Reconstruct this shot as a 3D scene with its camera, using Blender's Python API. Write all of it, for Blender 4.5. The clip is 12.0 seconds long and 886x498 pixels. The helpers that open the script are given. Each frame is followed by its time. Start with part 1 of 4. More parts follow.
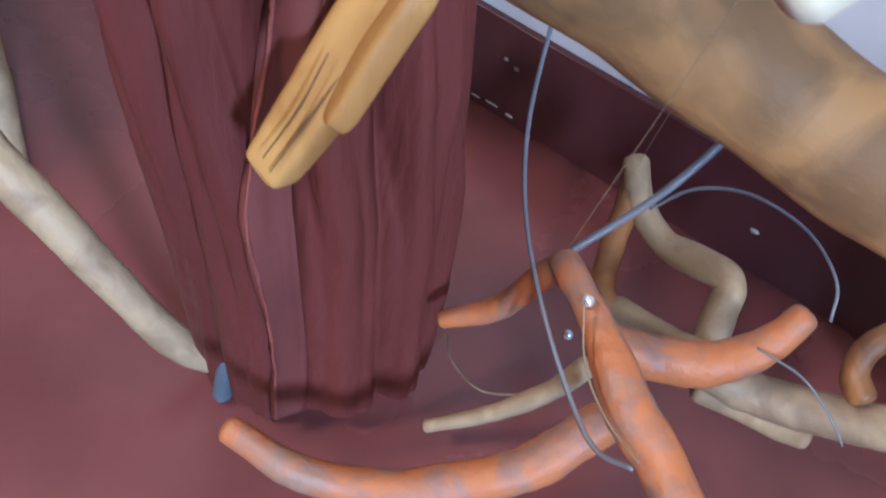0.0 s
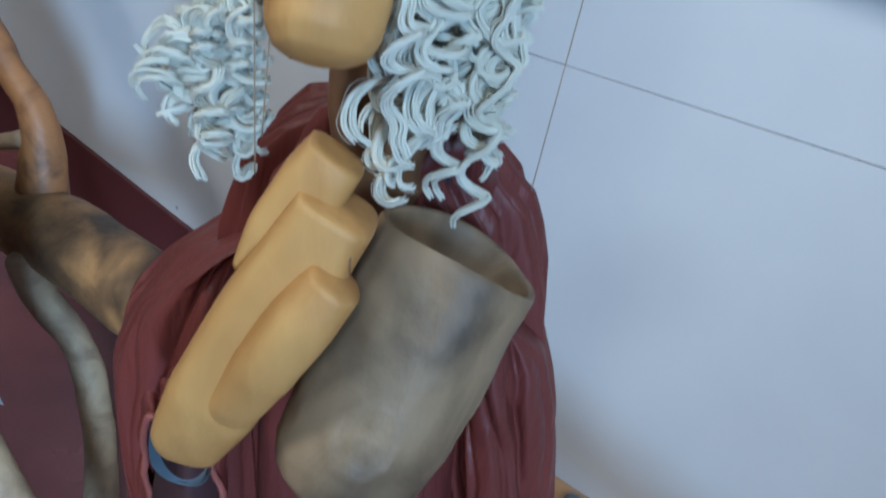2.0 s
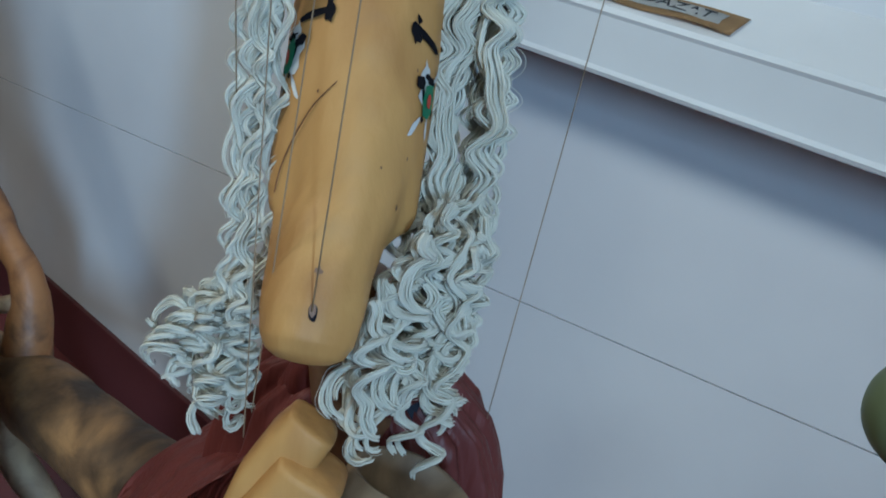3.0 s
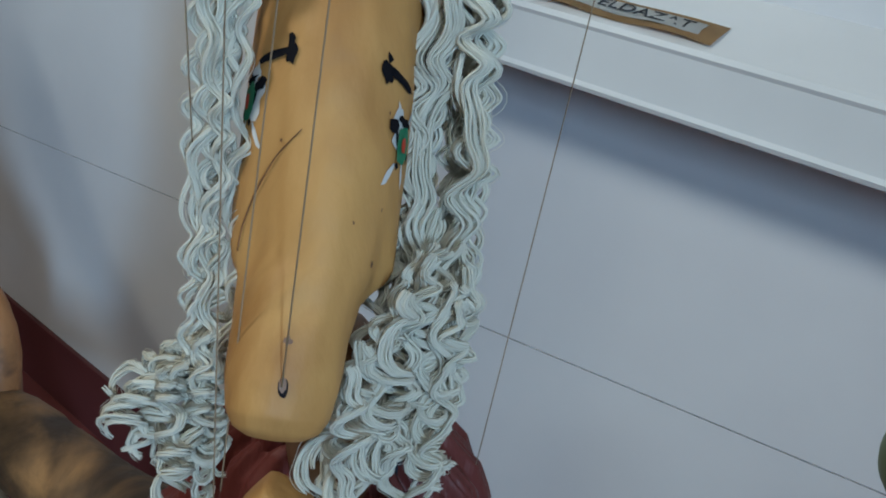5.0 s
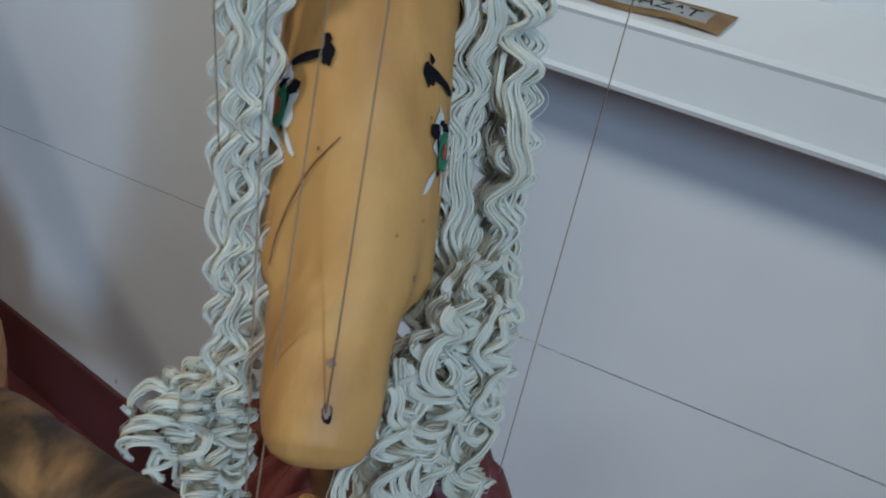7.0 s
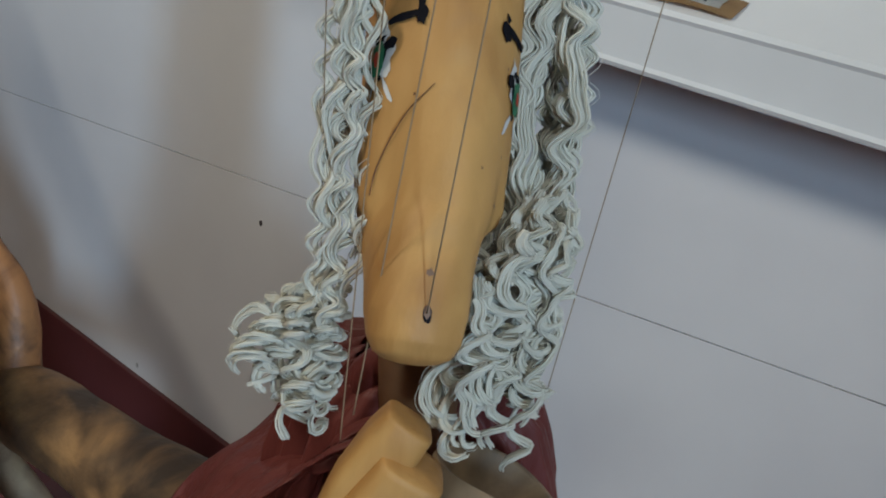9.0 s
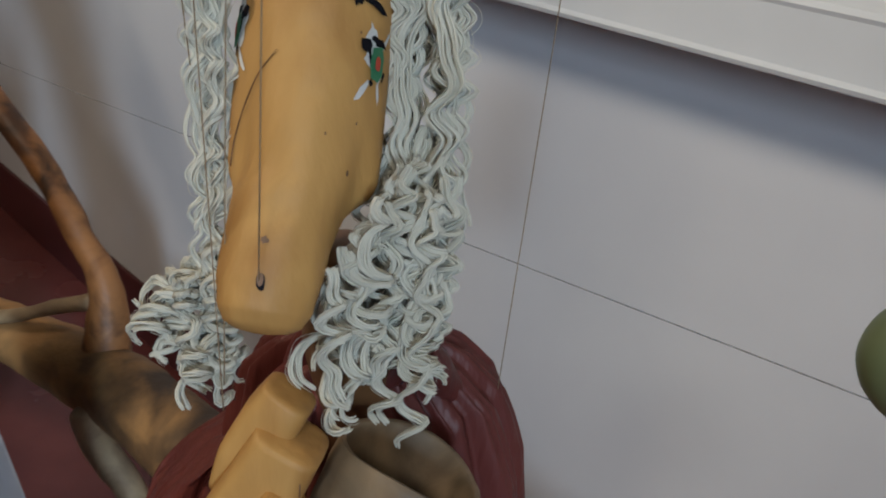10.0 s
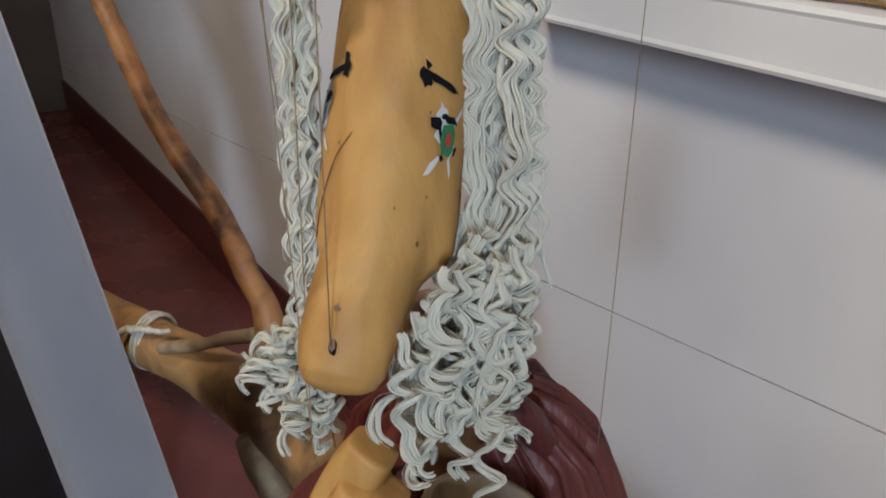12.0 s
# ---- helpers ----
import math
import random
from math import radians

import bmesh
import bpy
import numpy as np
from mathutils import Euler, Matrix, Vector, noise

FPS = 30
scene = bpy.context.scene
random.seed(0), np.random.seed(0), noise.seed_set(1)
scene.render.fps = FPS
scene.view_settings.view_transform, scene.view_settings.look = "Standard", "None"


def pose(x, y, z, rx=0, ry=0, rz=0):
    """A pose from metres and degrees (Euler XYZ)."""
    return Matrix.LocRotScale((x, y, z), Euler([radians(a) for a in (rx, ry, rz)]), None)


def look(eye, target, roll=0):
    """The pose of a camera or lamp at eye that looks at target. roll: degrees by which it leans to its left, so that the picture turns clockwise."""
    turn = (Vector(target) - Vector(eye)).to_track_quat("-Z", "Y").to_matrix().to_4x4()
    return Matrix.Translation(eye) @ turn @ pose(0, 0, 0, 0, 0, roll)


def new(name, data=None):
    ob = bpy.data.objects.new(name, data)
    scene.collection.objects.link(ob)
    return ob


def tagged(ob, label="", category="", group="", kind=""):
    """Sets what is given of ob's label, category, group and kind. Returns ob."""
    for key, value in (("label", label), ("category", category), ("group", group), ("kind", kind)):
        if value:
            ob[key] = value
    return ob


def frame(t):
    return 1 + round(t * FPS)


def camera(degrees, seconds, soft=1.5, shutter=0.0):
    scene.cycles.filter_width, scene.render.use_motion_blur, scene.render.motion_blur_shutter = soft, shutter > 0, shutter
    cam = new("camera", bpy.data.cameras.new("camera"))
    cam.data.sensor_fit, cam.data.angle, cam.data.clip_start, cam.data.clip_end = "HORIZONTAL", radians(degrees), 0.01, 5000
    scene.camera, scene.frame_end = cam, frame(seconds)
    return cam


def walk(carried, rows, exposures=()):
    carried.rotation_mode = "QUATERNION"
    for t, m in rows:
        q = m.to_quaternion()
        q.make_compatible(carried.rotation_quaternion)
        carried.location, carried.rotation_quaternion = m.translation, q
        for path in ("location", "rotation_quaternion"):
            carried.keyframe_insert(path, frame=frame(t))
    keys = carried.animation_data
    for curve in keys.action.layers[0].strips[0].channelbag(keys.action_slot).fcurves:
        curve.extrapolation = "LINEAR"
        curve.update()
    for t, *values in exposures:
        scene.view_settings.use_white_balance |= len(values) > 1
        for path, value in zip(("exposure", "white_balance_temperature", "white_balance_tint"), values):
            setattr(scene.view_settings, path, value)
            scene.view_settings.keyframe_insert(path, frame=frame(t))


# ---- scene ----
cam = camera(56.1, 12.0, soft=1.9, shutter=0.25)
METRES, EYE, TILT, LEAN, TURN = 0.8, 0.875, -55.0, -9.0, 0.0
ROWS = [
    (0.0, 0.0, 0.0, 0.0, 0.0, 0.0, -0.0),
    (0.5, -0.0148, -0.038, 0.0839, 1.5, 4.39, -2.06),
    (1.0, -0.0076, -0.12, 0.1668, 2.66, 11.38, -3.85),
    (1.5, 0.0059, -0.1948, 0.2143, 3.14, 16.78, -4.95),
    (2.0, 0.0044, -0.2597, 0.2459, 3.11, 22.02, -5.99),
    (2.5, 0.011, -0.3226, 0.2683, 2.15, 27.38, -6.42),
    (3.0, 0.0137, -0.3552, 0.2773, 1.24, 31.29, -6.24),
    (5.0, 0.0089, -0.3389, 0.3154, 0.99, 31.55, -3.84),
    (5.5, 0.0068, -0.3336, 0.3215, 0.61, 31.28, -3.57),
    (6.0, 0.0044, -0.3256, 0.3349, 0.28, 30.97, -3.27),
    (6.5, -0.0089, -0.3074, 0.3509, 0.12, 30.7, -3.16),
    (7.0, -0.0211, -0.3282, 0.3345, -0.04, 30.54, -2.65),
    (7.5, -0.0776, -0.3601, 0.2926, -0.6, 30.58, -2.13),
    (9.5, -0.0271, -0.3591, 0.2709, 0.47, 30.45, -2.95),
    (10.0, 0.0787, -0.3375, 0.2789, 8.27, 29.52, -6.81),
    (10.5, 0.1375, -0.3462, 0.279, 15.51, 28.03, -10.77),
    (11.0, 0.1418, -0.3463, 0.2908, 18.27, 28.23, -12.64),
    (11.5, 0.1414, -0.3473, 0.2981, 18.54, 29.04, -13.11),
    (12.0, 0.1333, -0.3513, 0.2956, 18.64, 29.71, -12.68),
]
EXPOSURES = [(0.0, 0.50, 5100, 13), (1.0, 0.32, 4700, 2), (1.5, 0.08, 4700, 0), (2.5, -0.46, 4750, -1), (3.2, -0.74, 4900, -3), (7.7, -0.80, 5300, 2), (9.5, -0.78, 5850, 5), (10.5, -0.88, 6250, 10), (12.0, -0.54, 6250, 11)]
walk(cam, [(t, pose(0, 0, EYE, TILT, LEAN, TURN) @ pose(METRES * x, METRES * y, METRES * z, 90 + pitch, roll, yaw)) for t, x, y, z, yaw, pitch, roll in ROWS], EXPOSURES)

# ---- the room's own directions: the display wall runs obliquely past the camera ----
ANG = radians(35)
ALONG = Vector((math.cos(ANG), -math.sin(ANG), 0))   # along the display wall, to its right end
INTO = Vector((math.sin(ANG), math.cos(ANG), 0))     # through the wall, away from the room
WALL = 0.85
ROOM = Matrix.LocRotScale(INTO * WALL, Euler((0, 0, -ANG)), None)  # x along the wall, y into it


def at_wall(a, b, z):
    """A point a metres along the display wall, b metres in front of it, z above the floor."""
    return ROOM @ Vector((a, -b, z))


# ---- world and light ----
world = bpy.data.worlds.new("sky")
scene.world = world
world.use_nodes = True
wn = world.node_tree
sky = wn.nodes.new("ShaderNodeTexSky")
sky.sky_type, sky.sun_disc = "NISHITA", False
sky.sun_elevation, sky.sun_rotation = radians(40), radians(200)
wn.links.new(sky.outputs[0], wn.nodes["Background"].inputs[0])
wn.nodes["Background"].inputs[1].default_value = 0.1


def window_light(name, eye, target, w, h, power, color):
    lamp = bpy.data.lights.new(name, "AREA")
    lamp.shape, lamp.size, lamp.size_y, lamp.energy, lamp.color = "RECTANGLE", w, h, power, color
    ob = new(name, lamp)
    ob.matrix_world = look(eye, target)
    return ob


# ---- materials ----
def material(name, base, rough=0.6, metal=0.0, second=None, scale=8.0, detail=6.0, contrast=(0.35, 0.65), bump=0.15, bump_scale=60.0, stretch=(1, 1, 1), sheen=0.0, coat=0.0, rough_var=0.0, distortion=0.0):
    m = bpy.data.materials.new(name)
    m.use_nodes = True
    nt = m.node_tree
    bsdf = nt.nodes["Principled BSDF"]
    bsdf.inputs["Roughness"].default_value = rough
    bsdf.inputs["Metallic"].default_value = metal
    bsdf.inputs["Sheen Weight"].default_value = sheen
    bsdf.inputs["Coat Weight"].default_value = coat
    tc = nt.nodes.new("ShaderNodeTexCoord")
    mp = nt.nodes.new("ShaderNodeMapping")
    mp.inputs["Scale"].default_value = stretch
    nt.links.new(tc.outputs["Object"], mp.inputs[0])
    n1 = nt.nodes.new("ShaderNodeTexNoise")
    n1.inputs["Scale"].default_value, n1.inputs["Detail"].default_value = scale, detail
    n1.inputs["Distortion"].default_value = distortion
    nt.links.new(mp.outputs[0], n1.inputs["Vector"])
    ramp = nt.nodes.new("ShaderNodeValToRGB")
    second = second or tuple(c * 0.7 for c in base)
    ramp.color_ramp.elements[0].position, ramp.color_ramp.elements[1].position = contrast
    ramp.color_ramp.elements[0].color = (*second, 1)
    ramp.color_ramp.elements[1].color = (*base, 1)
    nt.links.new(n1.outputs[0], ramp.inputs[0])
    nt.links.new(ramp.outputs[0], bsdf.inputs["Base Color"])
    n2 = nt.nodes.new("ShaderNodeTexNoise")
    n2.inputs["Scale"].default_value, n2.inputs["Detail"].default_value = bump_scale, 4
    nt.links.new(mp.outputs[0], n2.inputs["Vector"])
    bp = nt.nodes.new("ShaderNodeBump")
    bp.inputs["Strength"].default_value, bp.inputs["Distance"].default_value = bump, 0.002
    nt.links.new(n2.outputs[0], bp.inputs["Height"])
    nt.links.new(bp.outputs[0], bsdf.inputs["Normal"])
    if rough_var:
        mr = nt.nodes.new("ShaderNodeMapRange")
        mr.inputs["To Min"].default_value, mr.inputs["To Max"].default_value = rough - rough_var, rough + rough_var
        nt.links.new(n1.outputs[0], mr.inputs[0])
        nt.links.new(mr.outputs[0], bsdf.inputs["Roughness"])
    return m


WHITE = material("white_wall_paint", (0.78, 0.78, 0.80), 0.55, second=(0.70, 0.70, 0.73), scale=2.5, bump=0.05, bump_scale=180)
SHELF = material("white_gloss_paint", (0.80, 0.80, 0.80), 0.3, second=(0.74, 0.74, 0.74), scale=5, bump=0.03, bump_scale=40)
MAROON = material("maroon_floor_paint", (0.22, 0.068, 0.062), 0.26, second=(0.145, 0.045, 0.043), scale=3.5, bump=0.12, bump_scale=90, rough_var=0.12)
SKIRT = material("maroon_oil_paint", (0.12, 0.035, 0.036), 0.38, second=(0.085, 0.025, 0.027), scale=4, bump=0.1, bump_scale=70, rough_var=0.1)
CHIP = material("bare_plaster", (0.75, 0.73, 0.70), 0.8, bump=0.3)
# grey in place of white, so the unseen ceiling throws back less light
CEIL = material("low_bounce_ceiling", (0.40, 0.38, 0.36), 0.8, scale=3)
# the unseen side and back walls, coloured dark so they bounce little light
DIMWALL = material("low_bounce_wall", (0.16, 0.13, 0.12), 0.7, scale=3)
LIME = material("carved_limewood", (0.50, 0.275, 0.085), 0.55, second=(0.29, 0.13, 0.034), scale=24, detail=10, distortion=0.6, stretch=(1, 1, 0.28), contrast=(0.28, 0.62), bump=0.8, bump_scale=70, rough_var=0.12)
LIME.node_tree.nodes["Principled BSDF"].inputs["Specular IOR Level"].default_value = 0.3
GREYWOOD = material("weathered_grey_wood", (0.25, 0.17, 0.095), 0.6, second=(0.060, 0.040, 0.024), scale=18, distortion=0.8, contrast=(0.32, 0.6), stretch=(1, 1, 0.6), bump=0.35, bump_scale=160)
NECK = material("dark_neck_wood", (0.20, 0.095, 0.038), 0.5, second=(0.12, 0.055, 0.02), scale=14, bump=0.15)
LOG = material("peeled_log", (0.46, 0.25, 0.095), 0.6, second=(0.23, 0.13, 0.058), scale=13, detail=10, contrast=(0.36, 0.58), bump=0.9, bump_scale=60, distortion=0.9, stretch=(0.8, 1, 1.3))
def stain(m, color, scale, low, high, span=None):
    """Large dark weathered patches over a wood, or over one length of it along x."""
    nt = m.node_tree
    bsdf = nt.nodes["Principled BSDF"]
    old = bsdf.inputs["Base Color"].links[0].from_socket
    tc = nt.nodes.new("ShaderNodeTexCoord")
    nz = nt.nodes.new("ShaderNodeTexNoise")
    nz.inputs["Scale"].default_value, nz.inputs["Detail"].default_value, nz.inputs["Distortion"].default_value = scale, 7, 0.6
    ramp = nt.nodes.new("ShaderNodeValToRGB")
    ramp.color_ramp.elements[0].position, ramp.color_ramp.elements[1].position = low, high
    mix = nt.nodes.new("ShaderNodeMix")
    mix.data_type = "RGBA"
    nt.links.new(tc.outputs["Object"], nz.inputs["Vector"])
    nt.links.new(nz.outputs[0], ramp.inputs[0])
    factor = ramp.outputs[0]
    if span:
        sep = nt.nodes.new("ShaderNodeSeparateXYZ")
        nt.links.new(tc.outputs["Object"], sep.inputs[0])
        for x0, x1 in ((span[0], span[0] + 0.12), (span[1], span[1] - 0.12)):
            mr = nt.nodes.new("ShaderNodeMapRange")
            mr.inputs["From Min"].default_value, mr.inputs["From Max"].default_value = x0, x1
            mul = nt.nodes.new("ShaderNodeMath")
            mul.operation = "MULTIPLY"
            nt.links.new(sep.outputs["X"], mr.inputs["Value"])
            nt.links.new(factor, mul.inputs[0])
            nt.links.new(mr.outputs[0], mul.inputs[1])
            factor = mul.outputs[0]
    nt.links.new(factor, mix.inputs["Factor"])
    nt.links.new(old, mix.inputs["A"])
    mix.inputs["B"].default_value = (*color, 1)
    nt.links.new(mix.outputs["Result"], bsdf.inputs["Base Color"])


stain(LOG, (0.050, 0.030, 0.018), 6, 0.36, 0.56, (-0.33, 0.30))
PALE = material("pale_branch_wood", (0.44, 0.32, 0.19), 0.6, second=(0.29, 0.20, 0.12), scale=20, detail=10, contrast=(0.36, 0.56), bump=0.8, bump_scale=110, distortion=0.7)
ORANGE = material("orange_driftwood", (0.52, 0.18, 0.065), 0.5, second=(0.34, 0.17, 0.12), scale=22, detail=10, contrast=(0.38, 0.54), bump=0.8, bump_scale=110, distortion=0.8)
REDBRANCH = material("red_brown_branch", (0.38, 0.17, 0.06), 0.5, second=(0.13, 0.055, 0.025), scale=15, detail=10, contrast=(0.34, 0.56), bump=0.7, bump_scale=80, distortion=0.6)
stain(PALE, (0.22, 0.155, 0.10), 12, 0.56, 0.76)
stain(ORANGE, (0.30, 0.20, 0.15), 16, 0.54, 0.70)
stain(REDBRANCH, (0.07, 0.035, 0.02), 11, 0.54, 0.68)
CLOTH = material("maroon_satin_cloth", (0.155, 0.037, 0.030), 0.52, second=(0.095, 0.023, 0.020), scale=7, bump=0.9, bump_scale=42, sheen=0.0, stretch=(1, 1, 0.22), rough_var=0.08)
CLOTH.node_tree.nodes["Principled BSDF"].inputs["Specular IOR Level"].default_value = 0.34
for node in CLOTH.node_tree.nodes:
    if node.type == "BUMP":
        node.inputs["Distance"].default_value = 0.008
# hem and seam cloth, its colour lightened for the light the edges catch
CLOTHEDGE = material("lit_maroon_hem", (0.27, 0.080, 0.062), 0.5, scale=30, bump=0.4, bump_scale=300, sheen=0.0)
# the robe's cloth again, lightened because the front band turns to the light
CLOTHBAND = material("lit_maroon_cloth", (0.18, 0.050, 0.042), 0.6, second=(0.125, 0.034, 0.029), scale=14, bump=0.5, bump_scale=60, stretch=(1, 1, 0.4))
BLUECLOTH = material("grey_blue_lining", (0.10, 0.13, 0.17), 0.8, scale=20, bump=0.3, bump_scale=400, sheen=0.05)
DARKMAROON = material("sleeve_shade_maroon", (0.035, 0.009, 0.011), 0.8, bump=0.4, bump_scale=60)
DARKCLOTH = material("dark_blue_cloth", (0.02, 0.022, 0.035), 0.9, bump=0.2, bump_scale=300)
YARN = material("cream_wool_yarn", (0.86, 0.84, 0.75), 0.95, second=(0.78, 0.75, 0.65), scale=60, bump=0.1, bump_scale=500, sheen=0.0)
YARN.node_tree.nodes["Principled BSDF"].inputs["Specular IOR Level"].default_value = 0.15
yt = YARN.node_tree
thin = yt.nodes.new("ShaderNodeBsdfTranslucent")
thin.inputs["Color"].default_value = (0.88, 0.86, 0.78, 1)
both = yt.nodes.new("ShaderNodeMixShader")
both.inputs[0].default_value = 0.45
yt.links.new(yt.nodes["Principled BSDF"].outputs[0], both.inputs[1])
yt.links.new(thin.outputs[0], both.inputs[2])
yt.links.new(both.outputs[0], yt.nodes["Material Output"].inputs["Surface"])
DRAPE = material("white_drape_cloth", (0.38, 0.38, 0.41), 0.8, second=(0.33, 0.33, 0.36), scale=4, bump=0.15, bump_scale=500, sheen=0.2)
NYLON = material("grey_nylon_thread", (0.32, 0.23, 0.14), 0.3, bump=0.0)
CLEARLINE = material("pale_nylon_line", (0.30, 0.30, 0.34), 0.2, bump=0.0)
CLEARLINE.node_tree.nodes["Principled BSDF"].inputs["Alpha"].default_value = 0.7
WALLLINE = material("fine_clear_line", (0.25, 0.24, 0.25), 0.15, bump=0.0)
WALLLINE.node_tree.nodes["Principled BSDF"].inputs["Alpha"].default_value = 0.5
BLACKPAINT = material("black_brush_paint", (0.010, 0.009, 0.012), 0.85, bump=0.1)
BLACKPAINT.node_tree.nodes["Principled BSDF"].inputs["Specular IOR Level"].default_value = 0.1
BLACKWOOD = material("black_box_paint", (0.02, 0.02, 0.022), 0.6, bump=0.1)
WHITEPAINT = material("white_brush_paint", (0.75, 0.74, 0.72), 0.5, bump=0.1)
GREENPAINT = material("green_brush_paint", (0.03, 0.20, 0.09), 0.45, bump=0.1)
REDPAINT = material("red_brush_paint", (0.5, 0.05, 0.02), 0.45, bump=0.1)
CARD = material("tan_card", (0.55, 0.36, 0.17), 0.8, scale=20)
PAPER = material("white_paper", (0.80, 0.80, 0.78), 0.8)
INK = material("black_ink", (0.02, 0.025, 0.035), 0.6)
ROPE = material("undyed_rope", (0.72, 0.67, 0.55), 0.9, scale=60, bump=0.5, bump_scale=400)
BRIGHT = material("bright_steel", (0.85, 0.85, 0.85), 0.25, 0.6)
STEEL = material("dull_steel", (0.22, 0.22, 0.23), 0.55, 0.8)
OLIVE = material("olive_green_paint", (0.16, 0.20, 0.10), 0.5, scale=18)
BONE = material("pale_carved_wood", (0.80, 0.72, 0.52), 0.5, scale=10)


# ---- mesh tools ----
def thing(name, place, label, category, group="", kind=""):
    ob = new(name)
    ob.location = place
    ob.empty_display_size = 0.02
    return tagged(ob, label, category, group, kind)


def link_mesh(name, bm, mats, parent=None, smooth=True):
    me = bpy.data.meshes.new(name)
    if parent is not None:
        bm.transform(Matrix.Translation(-parent_place(parent)))
    bm.to_mesh(me)
    bm.free()
    for mt in (mats if isinstance(mats, (list, tuple)) else [mats]):
        me.materials.append(mt)
    if smooth:
        me.polygons.foreach_set("use_smooth", [True] * len(me.polygons))
    ob = new(name, me)
    if parent is not None:
        ob.parent = parent
    return ob


def parent_place(ob):
    p = Vector(ob.location)
    while ob.parent is not None:
        ob = ob.parent
        p += ob.location
    return p


def part(name, bm, mat, parent, label="", smooth=True):
    return tagged(link_mesh(name, bm, mat, parent, smooth), label)


def loft(bm, rings, cap=True, mat=0, closed=True):
    """Skin a row of rings of equal length."""
    vs = [[bm.verts.new(p) for p in ring] for ring in rings]
    k = len(vs[0])
    for a, b in zip(vs, vs[1:]):
        for i in range(k if closed else k - 1):
            f = bm.faces.new((a[i], a[(i + 1) % k], b[(i + 1) % k], b[i]))
            f.material_index = mat
    if cap:
        for ring, flip in ((vs[0], True), (vs[-1], False)):
            mid = sum((v.co for v in ring), Vector()) / k
            c = bm.verts.new(mid)
            for i in range(k):
                tri = (ring[(i + 1) % k], ring[i], c) if flip else (ring[i], ring[(i + 1) % k], c)
                bm.faces.new(tri).material_index = mat
    return bm


def shell(bm, rings, thick=0.0016, mat=0):
    """A tube of cloth with an inner side, turned in at both ends."""
    inner = []
    for ring in rings:
        mid = sum((Vector(p) for p in ring), Vector()) / len(ring)
        inner.append([Vector(p) + (mid - Vector(p)).normalized() * thick for p in ring])
    return loft(bm, list(rings) + inner[::-1], False, mat)


def spline(points, values, steps):
    """A smooth curve through points (Catmull-Rom), with a value at each."""
    P = [Vector(p) for p in points]
    P = [P[0] * 2 - P[1]] + P + [P[-1] * 2 - P[-2]]
    V = [values[0]] + list(values) + [values[-1]]
    out = []
    for i in range(1, len(P) - 2):
        last = i == len(P) - 3
        for j in range(steps + (1 if last else 0)):
            t = j / steps
            a, b, c, d = P[i - 1:i + 3]
            q = 0.5 * ((2 * b) + (c - a) * t + (2 * a - 5 * b + 4 * c - d) * t * t + (3 * b - 3 * c + d - a) * t ** 3)
            out.append((q, V[i] + (V[i + 1] - V[i]) * t))
    return out


def frames(path):
    """A turning-free side and up for each point of a path."""
    out = []
    side = None
    for i, p in enumerate(path):
        d = (path[min(i + 1, len(path) - 1)] - path[max(i - 1, 0)]).normalized()
        if side is None:
            side = d.orthogonal().normalized()
        side = (side - d * side.dot(d)).normalized()
        out.append((d, side, d.cross(side)))
    return out


def limb(bm, points, radii, steps=8, segs=14, rough=0.08, lump=25.0, seed=0.0, mat=0, round_ends=True):
    """A branch: a tube through points with an uneven, knotty skin and rounded ends."""
    path = spline(points, radii, steps)
    if round_ends:
        d0 = (path[0][0] - path[1][0]).normalized()
        d1 = (path[-1][0] - path[-2][0]).normalized()
        r0, r1 = path[0][1], path[-1][1]
        path = [(path[0][0] + d0 * r0 * 0.45, r0 * 0.45), (path[0][0] + d0 * r0 * 0.3, r0 * 0.8)] + path + [(path[-1][0] + d1 * r1 * 0.3, r1 * 0.8), (path[-1][0] + d1 * r1 * 0.45, r1 * 0.45)]
    fr = frames([p for p, r in path])
    rings = []
    for (p, r), (d, s, u) in zip(path, fr):
        ring = []
        for k in range(segs):
            a = 2 * math.pi * k / segs
            way = s * math.cos(a) + u * math.sin(a)
            q = p + way * r
            w = noise.noise(q * lump + Vector((seed, seed, seed))) + 0.5 * noise.noise(q * lump * 2.7 + Vector((seed, 0, 0)))
            ring.append(q + way * r * rough * w)
        rings.append(ring)
    return loft(bm, rings, True, mat)


def box(bm, lo, hi, m=None, bevel=0.0, mat=0):
    m = m or Matrix()
    made = bmesh.ops.create_cube(bm, size=1, matrix=m @ Matrix.LocRotScale([(a + b) / 2 for a, b in zip(lo, hi)], None, [b - a for a, b in zip(lo, hi)]))
    faces = {f for v in made["verts"] for f in v.link_faces}
    for f in faces:
        f.material_index = mat
    if bevel:
        edges = list({e for v in made["verts"] for e in v.link_edges})
        bmesh.ops.bevel(bm, geom=edges, offset=bevel, segments=3, affect="EDGES", profile=0.6)
    return bm


def lines_mesh(name, strands, mat, parent=None, segs=5):
    """Thin threads: each strand is (points, radius)."""
    bm = bmesh.new()
    for pts, r in strands:
        fr = frames(pts)
        loft(bm, [[p + (s * math.cos(2 * math.pi * k / segs) + u * math.sin(2 * math.pi * k / segs)) * r for k in range(segs)] for p, (d, s, u) in zip(pts, fr)])
    return link_mesh(name, bm, mat, parent)


# ---- the room ----
def wall_box(name, lo, hi, mat, label):
    bm = bmesh.new()
    box(bm, lo, hi, ROOM)
    return tagged(link_mesh(name, bm, mat, None, False), label, "wall", kind="structure")


